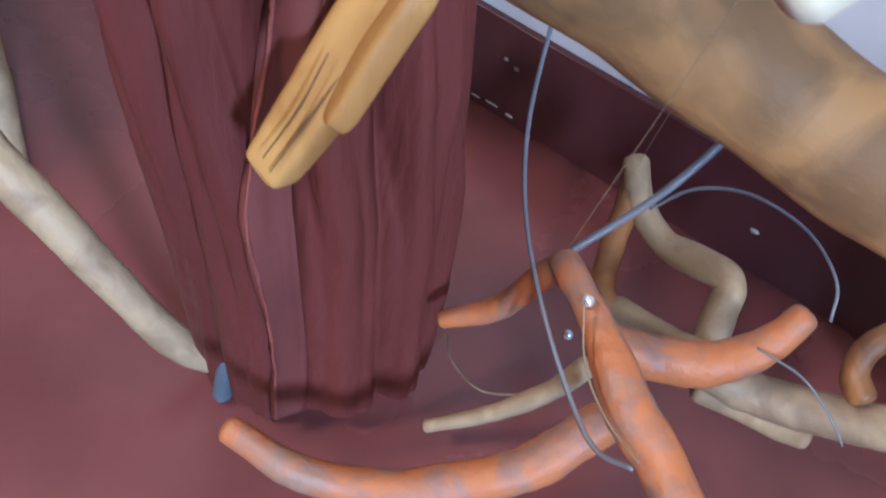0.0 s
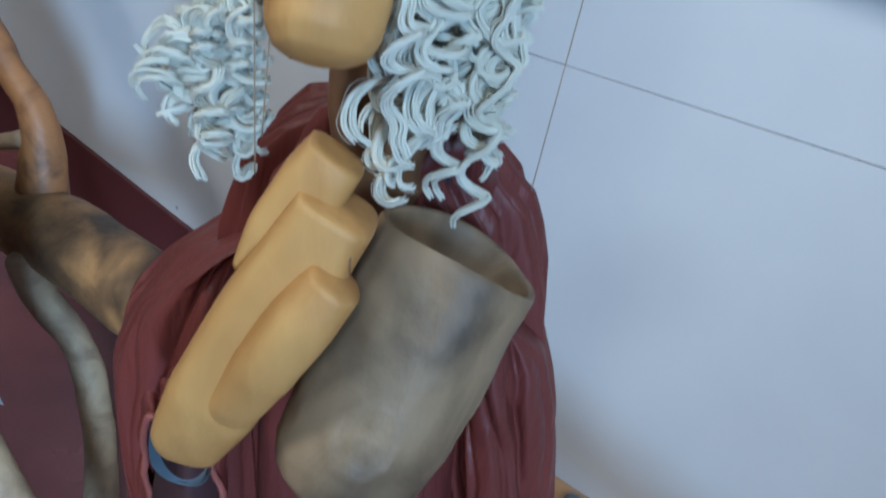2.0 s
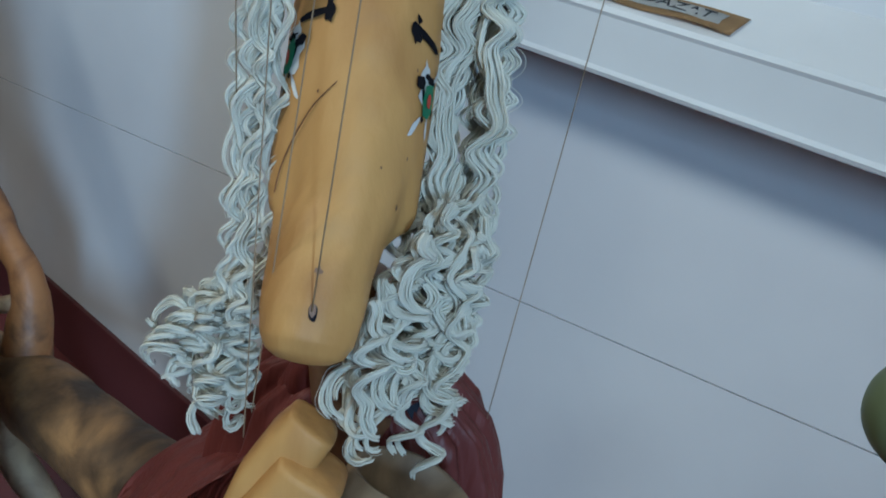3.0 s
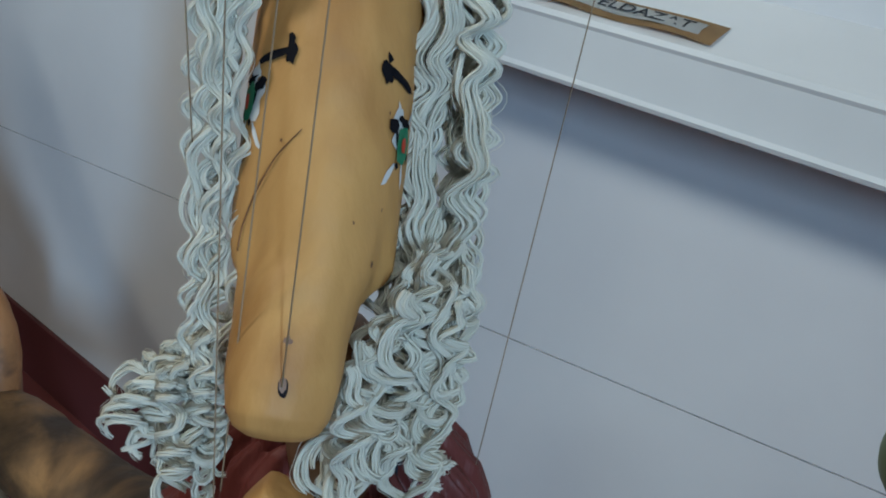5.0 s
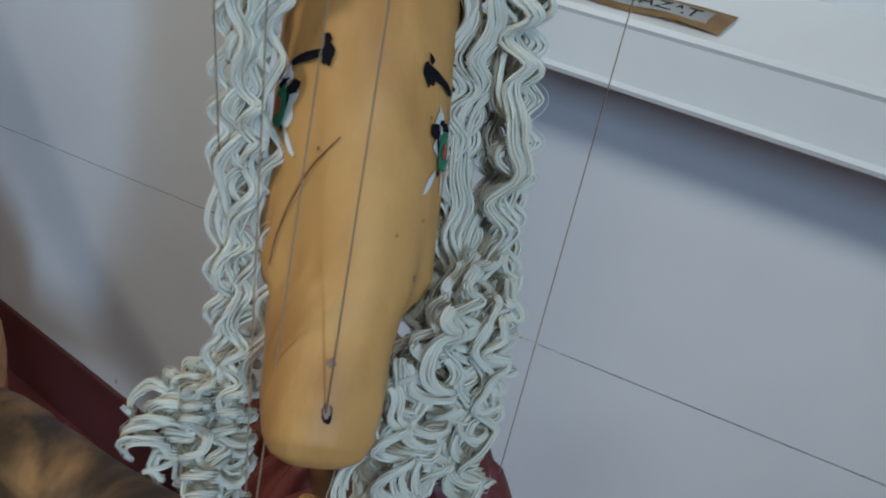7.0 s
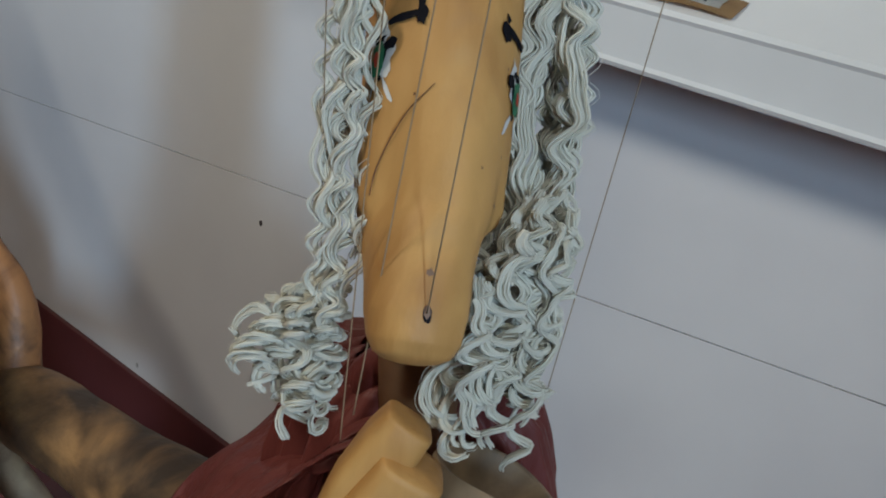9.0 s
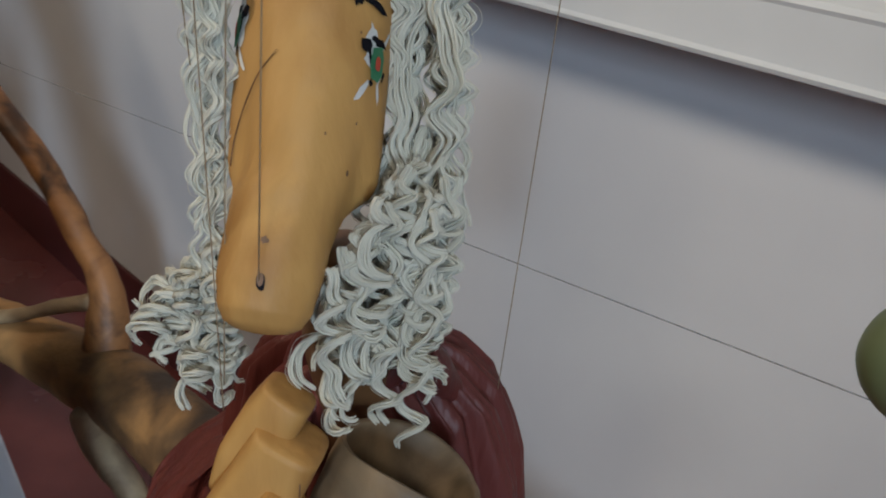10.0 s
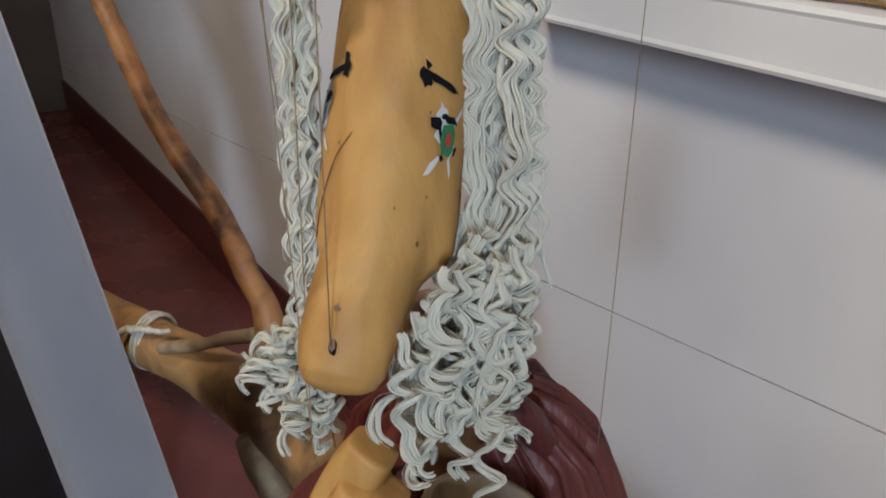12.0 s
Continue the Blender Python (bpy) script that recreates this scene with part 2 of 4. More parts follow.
H = 3.3
A0, A1, BACK = -4.75, 2.9, -2.5   # the display wall's ends, and the wall behind the camera
floor = bmesh.new()
box(floor, (A0 - 0.15, BACK - 0.15, -0.1), (A1 + 0.15, 0.15, 0.0), ROOM)
tagged(link_mesh("floor", floor, MAROON, None, False), "scuffed maroon painted floor", "floor", kind="structure")
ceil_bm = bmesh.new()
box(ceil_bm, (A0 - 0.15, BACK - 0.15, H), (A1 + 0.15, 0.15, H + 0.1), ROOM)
tagged(link_mesh("ceiling", ceil_bm, CEIL, None, False), "unseen ceiling, toned grey to cut bounced light", "ceiling", kind="structure")
wall_box("wall_north", (A0, 0.0, 0.0), (A1, 0.15, H), WHITE, "white painted display wall above a maroon skirting")
wall_box("wall_west", (A0 - 0.15, BACK, 0.0), (A0, 0.15, H), DIMWALL, "unseen side wall, kept dark to cut bounced light")
wall_box("wall_east", (A1, BACK, 0.0), (A1 + 0.15, 0.15, H), DIMWALL, "unseen side wall, kept dark to cut bounced light")
# the wall behind the camera, with one wide window opening
WA, WB, WZ0, WZ1 = 2.05, 2.85, 1.3, 2.8
south = bmesh.new()
for lo, hi in (((A0, BACK - 0.15, 0), (WA, BACK, H)), ((WB, BACK - 0.15, 0), (A1, BACK, H)), ((WA, BACK - 0.15, 0), (WB, BACK, WZ0)), ((WA, BACK - 0.15, WZ1), (WB, BACK, H))):
    box(south, lo, hi, ROOM)
north = bpy.data.objects["wall_north"]
tagged(link_mesh("wall_south", south, DIMWALL, None, False), "unseen wall with a wide window opening, kept dark to cut bounced light", "wall", kind="structure")

# the maroon skirting: a painted base that stands a little proud of the wall
bm = bmesh.new()
box(bm, (A0, -0.012, 0.0), (A1, -0.0, 0.165), ROOM, 0.003)
skirt = tagged(link_mesh("baseboard", bm, SKIRT, None, False), "maroon oil-painted skirting with chipped spots", "baseboard", kind="structure")

window_light("window_light", at_wall(3.40, 3.10, 2.2), at_wall(-0.9, 0.0, 0.7), 0.30, 1.0, 260, (0.68, 0.84, 1.0))
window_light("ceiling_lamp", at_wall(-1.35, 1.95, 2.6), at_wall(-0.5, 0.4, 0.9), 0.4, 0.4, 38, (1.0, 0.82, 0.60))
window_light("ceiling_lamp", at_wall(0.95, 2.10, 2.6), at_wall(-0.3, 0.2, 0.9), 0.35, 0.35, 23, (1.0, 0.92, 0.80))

# ---- shelf along the wall ----
SHELF_Z, SHELF_OUT = 1.078, 0.12
bm = bmesh.new()
# profile: b in front of the wall, z
prof = [(0.0, SHELF_Z), (SHELF_OUT - 0.006, SHELF_Z), (SHELF_OUT, SHELF_Z + 0.002), (SHELF_OUT + 0.002, SHELF_Z + 0.006), (SHELF_OUT - 0.002, SHELF_Z + 0.010), (SHELF_OUT - 0.002, SHELF_Z + 0.057), (SHELF_OUT, SHELF_Z + 0.061), (SHELF_OUT - 0.003, SHELF_Z + 0.066), (SHELF_OUT - 0.012, SHELF_Z + 0.069), (0.0, SHELF_Z + 0.110)]
loft(bm, [[at_wall(a, b, z) for b, z in prof] for a in (-0.9, 2.4)])
tagged(link_mesh("wall_shelf", bm, SHELF, None, False), "white gloss-painted sloping shelf on the wall", "shelf", kind="structure")

# ---- the marionette: one mesh of wood, paint and yarn ----
WOOD, HAIR, NK, BLK, WHT, GRN, RED, DRK = range(8)
doll = bmesh.new()
# head: a long carved block that leans forward at the chin
HU = Vector((-0.05, 0.515, 0.856)).normalized()
HW = Vector((0.97, 0.22, -0.10))
HW = (HW - HU * HW.dot(HU)).normalized()
HF = HW.cross(HU)
HO = Vector((-0.090, 0.279, 1.080))


def on_head(w, s, d):
    """A place on the head: w to its side, s up its axis, d out of its front."""
    return HO + HW * w + HU * s + HF * d


# height on the axis, half width of the nose and chin, half width of the cheeks, depth, front, sideways shift
HEAD = [(-0.0200, 0.004, 0.003, 0.010, -0.016, 0.002), (-0.0190, 0.010, 0.008, 0.020, -0.009, 0.002), (-0.0165, 0.0150, 0.012, 0.029, -0.004, 0.002), (-0.011, 0.0185, 0.014, 0.038, 0.0, 0.002), (0.0, 0.0202, 0.016, 0.045, 0.001, 0.002), (0.016, 0.0212, 0.018, 0.058, 0.001, 0.0026), (0.030, 0.0222, 0.0205, 0.072, 0.0005, 0.0042), (0.036, 0.0228, 0.0245, 0.077, 0.0005, 0.0060), (0.041, 0.0232, 0.0295, 0.080, 0.0, 0.0074), (0.047, 0.0236, 0.0315, 0.081, 0.0, 0.0078), (0.060, 0.0246, 0.0318, 0.082, 0.0, 0.0070), (0.09, 0.0258, 0.0316, 0.083, 0.0005, 0.0055), (0.12, 0.0272, 0.0318, 0.086, 0.001, 0.0045), (0.16, 0.0285, 0.0322, 0.088, 0.0, 0.0035), (0.20, 0.0300, 0.0315, 0.086, -0.003, 0.003), (0.235, 0.026, 0.027, 0.072, -0.010, 0.003), (0.255, 0.015, 0.016, 0.045, -0.02, 0.003), (0.262, 0.004, 0.004, 0.012, -0.035, 0.003)]


def head_half(s):
    for r0, r1 in zip(HEAD, HEAD[1:]):
        if r0[0] <= s <= r1[0]:
            k = (s - r0[0]) / (r1[0] - r0[0])
            return [a + (b - a) * k for a, b in zip(r0, r1)][1:]
    return HEAD[-1][1:]


def head_radius(s, a):
    """From the head's axis to its skin: the rounded nose, and the cheeks set back beside it."""
    wn, wc, d, f, sh = head_half(s)
    c, sn = abs(math.cos(a)), abs(math.sin(a))
    front = d / 2 - (d * (0.11 + 0.19 * max(0.0, min(1.0, (0.085 - s) / 0.05))) if math.cos(a) > 0 else 0.0)
    nose = ((sn / wn) ** 2.3 + (c / (d / 2)) ** 2.3) ** (-1 / 2.3)
    cheek = ((sn / wc) ** 2.5 + (c / max(front, 0.003)) ** 2.5) ** -0.4
    return (nose ** 11 + cheek ** 11) ** (1 / 11) * 0.985


def head_point(s, a, lift=0.0):
    """The skin of the head at height s, at the angle a from its front to its side."""
    wn, wc, d, f, sh = head_half(s)
    r = head_radius(s, a) + lift
    return on_head(r * math.sin(a) + sh, s, f - d / 2 + r * math.cos(a))


def on_face(p):
    """The height and angle on the head's skin that lie at a place in the room."""
    q = Vector(p) - HO
    s = q.dot(HU)
    wn, wc, d, f, sh = head_half(s)
    return s, math.atan2(q.dot(HW) - sh, q.dot(HF) - f + d / 2)


heights = [HEAD[0][0] + (HEAD[-1][0] - HEAD[0][0]) * (i / 130) ** 1.15 for i in range(131)]
rings = []
for s in heights:
    ring = []
    for k in range(72):
        q = head_point(s, 2 * math.pi * k / 72)
        ring.append(q + HF * (0.0010 * noise.noise(q * 48) + 0.0005 * noise.noise(q * 140)) + HW * 0.0006 * noise.noise(q * 60))
    rings.append(ring)
loft(doll, rings, True, WOOD)


def patch(s0, a0, outline, mat, lift=0.0006):
    """A flat daub of paint on the face: an outline of (sideways, upwards) metres round the place s0, a0."""
    vs = []
    for dx, ds in outline:
        vs.append(doll.verts.new(head_point(s0 + ds, a0 + dx / max(head_radius(s0 + ds, a0), 0.016), lift)))
    mid = doll.verts.new(sum((v.co for v in vs), Vector()) / len(vs))
    for i in range(len(vs)):
        doll.faces.new((vs[i], vs[(i + 1) % len(vs)], mid)).material_index = mat


def daub(w, h, n, rag, seed, turn=0.0):
    rnd = random.Random(seed)
    out = []
    for i in range(n):
        a = 2 * math.pi * i / n
        k = 1 + rag * (rnd.random() - 0.5) * 2
        x, y = w * math.cos(a) * k, h * math.sin(a) * k
        out.append((x * math.cos(turn) - y * math.sin(turn), x * math.sin(turn) + y * math.cos(turn)))
    return out


def stroke(at, w, h, mat, seed, turn=0.0, rag=0.3, lift=0.0008, dx=0.0, ds=0.0, n=14):
    """A brushed daub beside a place on the face."""
    s0, a0 = on_face(at)
    patch(s0 + ds, a0 + dx / max(head_radius(s0, a0), 0.016), daub(w, h, n, rag, seed, turn), mat, lift)


def beside(p, dx):
    """A place on the face dx metres round its skin from p."""
    s0, a0 = on_face(p)
    return head_point(s0, a0 + dx / head_radius(s0, a0))


for g, eye, brow in ((1, (-0.0713, 0.3470, 1.1465), (-0.0775, 0.3440, 1.1735)), (-1, beside((-0.1235, 0.3400, 1.1560), -0.0058), (-0.1130, 0.3350, 1.1770))):
    # white ground and its rays
    stroke(eye, 0.0062, 0.0085, WHT, 3 + g, 0, 0.45, 0.0006, -0.0015 * g, 0.0022, 18)
    stroke(eye, 0.0013, 0.0060, WHT, 5 + g, -0.55 * g, 0.3, 0.0006, -0.0062 * g, -0.0125, 10)
    stroke(eye, 0.0010, 0.0052, WHT, 6 + g, 0.35 * g, 0.3, 0.0006, 0.0040 * g, -0.0110, 10)
    stroke(eye, 0.0011, 0.0060, WHT, 7 + g, -0.5 * g, 0.3, 0.0006, 0.0060 * g, 0.0110, 10)
    stroke(eye, 0.0030, 0.0040, WHT, 8 + g, 0.2, 0.5, 0.0006, -0.0040 * g, 0.0100, 10)
    # black corners, the green iris and its red middle
    stroke(eye, 0.0044, 0.0020, BLK, 9 + g, 0.1 * g, 0.5, 0.0009, 0.0002 * g, 0.0082, 12)
    stroke(eye, 0.0036, 0.0027, BLK, 11 + g, -0.3 * g, 0.4, 0.0010, -0.0075 * g, 0.0052, 10)
    stroke(eye, 0.0010, 0.0040, BLK, 12 + g, 0.3 * g, 0.3, 0.0010, -0.0044 * g, 0.0010, 8)
    stroke(eye, 0.0010, 0.0022, BLK, 13 + g, -0.4 * g, 0.3, 0.0010, 0.0058 * g, -0.0040, 8)
    stroke(eye, 0.0012, 0.0014, BLK, 14 + g, 0, 0.3, 0.0010, -0.0022 * g, -0.0085, 8)
    s0, a0 = on_face(eye)
    patch(s0, a0, [(0.0026, 0.0072), (0.0046, 0.0030), (0.0042, -0.0040), (0.0018, -0.0074), (-0.0030, -0.0070), (-0.0042, -0.0020), (-0.0036, 0.0050)], GRN, 0.0013)
    patch(s0 - 0.0004, a0, daub(0.0018, 0.0032, 8, 0.15, 15 + g), RED, 0.0018)
    # the brow: a short upright stroke and a long bar that runs outwards
    stroke(brow, 0.0030, 0.0042, BLK, 17 + g, 0.2 * g, 0.45, 0.0010, 0, 0, 14)
    stroke(brow, 0.0092, 0.0017, BLK, 19 + g, -0.16 * g, 0.25, 0.0010, 0.0090 * g, 0.0002, 16)
    stroke(brow, 0.0014, 0.0020, BLK, 21 + g, 0, 0.4, 0.0009, 0.0004 * g, 0.0052, 8)
# the small bored hole in the chin, knots and specks in the wood
CHIN = (-0.0892, 0.2775, 1.0800)
stroke(CHIN, 0.0017, 0.0034, BLK, 21, 0.1, 0.1, 0.0007)
stroke(CHIN, 0.0012, 0.0026, NK, 27, 0.1, 0.1, 0.0010, -0.0003, 0.0010)
stroke(CHIN, 0.0014, 0.0014, NK, 22, 0, 0.3, 0.0007, -0.0008, 0.0155)
for dx, ds, r in ((0.0135, 0.046, 0.0009), (0.0145, 0.066, 0.0006), (0.006, 0.058, 0.0005), (-0.010, 0.083, 0.0006), (0.012, 0.10, 0.0005)):
    stroke(CHIN, r, r * 1.3, NK, int(ds * 1000), 0, 0.35, 0.0006, dx, ds, 8)

# dark line on the cheek, for a thread lying there and its shadow
limb(doll, [head_point(0.044 + 0.042 * k, -1.22 + 0.90 * k ** 1.3, 0.0006) for k in (0.0, 0.2, 0.4, 0.6, 0.8, 1.0)], [0.00032] * 5 + [0.0002], 6, 5, 0.2, 200, 3, NK)

# neck
limb(doll, [(-0.086, 0.375, 1.045), (-0.082, 0.380, 1.00), (-0.078, 0.392, 0.955), (-0.075, 0.40, 0.90)], [0.019, 0.0235, 0.0225, 0.025], 8, 20, 0.05, 18, 2.0, NK)


def carved(points, halves, thick, turn, mat, seed, power=3.0, segs=28):
    """A carved, softly squared limb: half width and half thickness at each point, broad face turned towards turn."""
    path = spline(points, list(range(len(points))), 8)
    d_all = frames([p for p, r in path])
    rings = []
    e = 2 / power
    for (p, idx), (d, _, _) in zip(path, d_all):
        i = min(int(idx), len(halves) - 2)
        k = idx - i
        w = halves[i] + (halves[i + 1] - halves[i]) * k
        h = thick[i] + (thick[i + 1] - thick[i]) * k
        face = (Vector(turn) - d * Vector(turn).dot(d)).normalized()
        side = d.cross(face)
        ring = []
        for j in range(segs):
            a = 2 * math.pi * j / segs
            c, s = math.cos(a), math.sin(a)
            q = p + side * w * math.copysign(abs(c) ** e, c) + face * h * math.copysign(abs(s) ** e, s)
            ring.append(q + face * 0.0007 * noise.noise(q * 70 + Vector((seed, 0, 0))))
        rings.append(ring)
    # a blunt, chamfered end
    end, way = path[-1][0], d_all[-1][0]
    rings.append([end + (q - end) * 0.93 + way * 0.0008 for q in rings[-1]])
    rings.append([end + (q - end) * 0.70 + way * 0.0016 for q in rings[-2]])
    loft(doll, rings, True, mat)


# raised hand: a thick mitten with two cut-off fingers, the thumb parted from it by a groove
carved([(-0.140, 0.298, 0.847), (-0.136, 0.296, 0.862), (-0.123, 0.294, 0.895), (-0.106, 0.293, 0.938), (-0.091, 0.295, 0.974), (-0.0815, 0.297, 0.996)],
       [0.007, 0.0165, 0.0205, 0.0200, 0.0172, 0.0155], [0.006, 0.013, 0.018, 0.018, 0.017, 0.0150], (0.1, -1, 0.25), WOOD, 1.0, 3.8)
carved([(-0.118, 0.287, 0.884), (-0.112, 0.283, 0.902), (-0.099, 0.2785, 0.932), (-0.086, 0.2775, 0.959), (-0.0770, 0.280, 0.975)],
       [0.005, 0.0115, 0.0130, 0.0128, 0.0108], [0.005, 0.010, 0.0135, 0.014, 0.0118], (0.2, -1, 0.25), WOOD, 4.0, 2.6)
carved([(-0.112, 0.302, 0.958), (-0.103, 0.301, 0.979), (-0.092, 0.303, 1.001), (-0.086, 0.305, 1.012)], [0.009, 0.0125, 0.0132, 0.0118], [0.009, 0.012, 0.0125, 0.0112], (0.1, -1, 0.25), WOOD, 6.0, 3.6)
for pts in ([(-0.1115, 0.2715, 0.925), (-0.104, 0.2712, 0.941), (-0.096, 0.2722, 0.960), (-0.089, 0.2745, 0.973)],):
    limb(doll, pts, [0.0004] + [0.0010] * (len(pts) - 2) + [0.0005], 8, 8, 0.3, 200, 1, NK)
# cut marks in the end grain of the fingers
for i in range(5):
    x = -0.0905 + 0.0042 * i
    limb(doll, [(x, 0.2885 - 0.0012 * i, 0.9935 - 0.0012 * i), (x + 0.0012, 0.2835 - 0.0008 * i, 0.9850 - 0.0014 * i)], [0.0005, 0.0004], 3, 5, 0.3, 200, i, NK)
# hanging hand: a long facetted block with a raised thumb
carved([(-0.0435, 0.318, 0.488), (-0.0395, 0.320, 0.494), (-0.022, 0.330, 0.525), (0.002, 0.346, 0.570), (0.022, 0.360, 0.606), (0.034, 0.372, 0.628)],
       [0.0105, 0.0150, 0.0170, 0.0180, 0.0185, 0.017], [0.010, 0.014, 0.0165, 0.0175, 0.018, 0.016], (-0.55, -0.75, 0.4), WOOD, 8.0, 5.0)
carved([(-0.007, 0.3145, 0.540), (-0.003, 0.3155, 0.547), (0.012, 0.3270, 0.580), (0.028, 0.3400, 0.609), (0.033, 0.3450, 0.618)],
       [0.006, 0.0085, 0.0095, 0.0095, 0.008], [0.005, 0.008, 0.010, 0.010, 0.008], (0.35, -0.85, 0.4), WOOD, 9.0, 4.5)
for o in (0.0, 0.0085):
    limb(doll, [(-0.040 - o * 0.5, 0.3045 + o * 0.3, 0.505 + o), (-0.022 - o * 0.5, 0.3135 + o * 0.3, 0.537 + o), (-0.004 - o, 0.3255 + o * 0.3, 0.568 + o)], [0.0004, 0.0009, 0.0004], 10, 8, 0.3, 200, 2, NK)
# the arms, hidden in the sleeves
limb(doll, [(-0.075, 0.42, 0.905), (-0.145, 0.42, 0.880), (-0.172, 0.40, 0.825), (-0.158, 0.345, 0.815), (-0.137, 0.300, 0.858)], [0.010, 0.010, 0.010, 0.009, 0.007], 8, 12, 0.05, 20, 3.0, NK)
limb(doll, [(-0.075, 0.42, 0.905), (-0.020, 0.420, 0.865), (0.020, 0.404, 0.75), (0.034, 0.376, 0.635), (0.026, 0.362, 0.612)], [0.010, 0.010, 0.010, 0.011, 0.010], 8, 12, 0.05, 20, 4.0, NK)


def yarn(pts, rad, mat, plies=6, seed=0):
    """A strand of loosely twisted yarn through pts, a few of its fibres standing off."""
    fr = frames(pts)
    n = len(pts) - 1
    run = 0.0
    turns = []
    for i, p in enumerate(pts):
        run += (p - pts[i - 1]).length if i else 0.0
        turns.append(run)
    for ply in range(plies):
        stray = ply == plies - 1
        rings = []
        for i, (p, (d, s, u)) in enumerate(zip(pts, fr)):
            tw = 2 * math.pi * ply / plies + turns[i] * (30 + 7 * math.sin(seed + ply)) + seed
            splay = 1 + 0.7 * noise.noise(p * 140 + Vector((ply * 3, seed, 0)))
            c = p + (s * math.cos(tw) + u * math.sin(tw)) * rad * (1.3 if stray else 0.60) * splay
            r = rad * (0.11 if stray else 0.385)
            if i == 0 or i == n:
                r *= 0.4
            sides = 3 if stray else 5
            rings.append([c + (s * math.cos(k * math.pi * 2 / sides) + u * math.sin(k * math.pi * 2 / sides)) * r for k in range(sides)])
        loft(doll, rings, False, mat)


def lock(start, end, rad, amp, wave, seed, loops=0.0, sag=(0, 0, 0), strands=2, spread=1.6):
    """One wavy lock of a few strands side by side; loops turns its waves into open coils towards the end."""
    rnd = random.Random(seed)
    a, b = Vector(start), Vector(end)
    L = (b - a).length
    d = (b - a).normalized()
    turn = rnd.uniform(-0.5, 0.5)
    s1 = Vector((math.cos(turn), math.sin(turn), 0))
    s1 = (s1 - d * s1.dot(d)).normalized()
    s2 = d.cross(s1)
    ph = rnd.random() * 6.28
    wv = wave * rnd.uniform(0.85, 1.2)
    am = amp * rnd.uniform(0.75, 1.2)
    bow = Vector(sag)
    nz = Vector((seed * 1.7, seed * 0.3, 0))
    hand_of_coil = rnd.choice((-1, 1))
    flat = rnd.uniform(0, 3.1)
    for strand in range(strands):
        o = (strand - (strands - 1) / 2) * rad * spread
        lag = rnd.uniform(-0.22, 0.22)
        cut = rnd.uniform(0.90, 1.0)
        n = int(L * cut / (0.0019 if loops < 0.3 else 0.0012))
        pts = []
        for i in range(n + 1):
            k = cut * i / n
            t = L * k
            w = 2 * math.pi * t / wv + 4.2 * noise.noise(nz + Vector((9, 0, t * (26 if L > 0.15 else 60)))) + lag
            grow = min(1.0, 0.4 + 2.5 * k) * (1.0 + 0.7 * noise.noise(nz + Vector((3, 3, t * 40))))
            drift = Vector((noise.noise(nz + Vector((0, 0, t * 16))), noise.noise(nz + Vector((5, 0, t * 16))), 0)) * 0.006
            coil = loops * min(1.0, 0.3 + k)
            open_ = o * (0.7 + 0.8 * noise.noise(nz + Vector((strand * 4, 7, t * 45))) + 0.8 * k)
            p = a + d * t + bow * (4 * k * (1 - k)) + drift + (s1 * math.cos(flat) + s2 * math.sin(flat)) * open_
            p += s1 * am * grow * math.sin(w + ph) + s2 * am * (0.15 + 0.6 * coil) * grow * hand_of_coil * math.cos(w + ph)
            p += d * am * 0.85 * coil * math.cos(w + ph + 0.5)
            pts.append(p)
        yarn(pts, rad, HAIR, seed=seed + strand)


rnd = random.Random(11)
# long locks at the side of the face turned to the wall's bright end, in two layers
for layer in range(2):
    for i in range(9):
        u = (i + 0.5) / 9
        x0 = -0.080 + 0.029 * u + rnd.uniform(-0.003, 0.003)
        y0 = 0.370 + rnd.uniform(-0.006, 0.008) - 0.004 * u + 0.020 * layer
        lock((x0, y0 + 0.02, 1.30), (x0 + 0.020 + rnd.uniform(-0.005, 0.006), y0 - 0.018, 1.025 + rnd.uniform(-0.02, 0.05)), 0.00145, rnd.uniform(0.0026, 0.0046), rnd.uniform(0.019, 0.030), 100 + i + 50 * layer, 0.06, (0, 0, 0), 3)
# the beard below them, in open coils
for i in range(38):
    u = (i + rnd.random()) / 38
    x0 = -0.077 + 0.047 * u
    y0 = 0.307 + 0.032 * u + rnd.uniform(-0.008, 0.022)
    z0 = 1.062 + 0.046 * min(1.0, 2 * u) + rnd.uniform(-0.014, 0.006)
    z1 = 1.004 + rnd.uniform(-0.012, 0.030) - (0.014 if i % 6 == 0 else 0) - 0.004 * u
    lock((x0, y0, z0), (x0 + rnd.uniform(-0.008, 0.014), y0 + rnd.uniform(-0.010, 0.006), z1), 0.0014, rnd.uniform(0.004, 0.0066), rnd.uniform(0.015, 0.026), 200 + i, rnd.uniform(0.3, 0.8), (0, 0, 0), 2)
for i in range(12):
    x0 = -0.068 + 0.0022 * i
    y0 = 0.362 + 0.010 * rnd.random()
    lock((x0, y0, 1.118 - 0.012 * rnd.random()), (x0 + rnd.uniform(-0.008, 0.004), y0 - 0.034, 1.030 + rnd.uniform(-0.02, 0.01)), 0.0014, 0.0042, rnd.uniform(0.016, 0.024), 600 + i, 0.4, (0, 0, 0), 2)
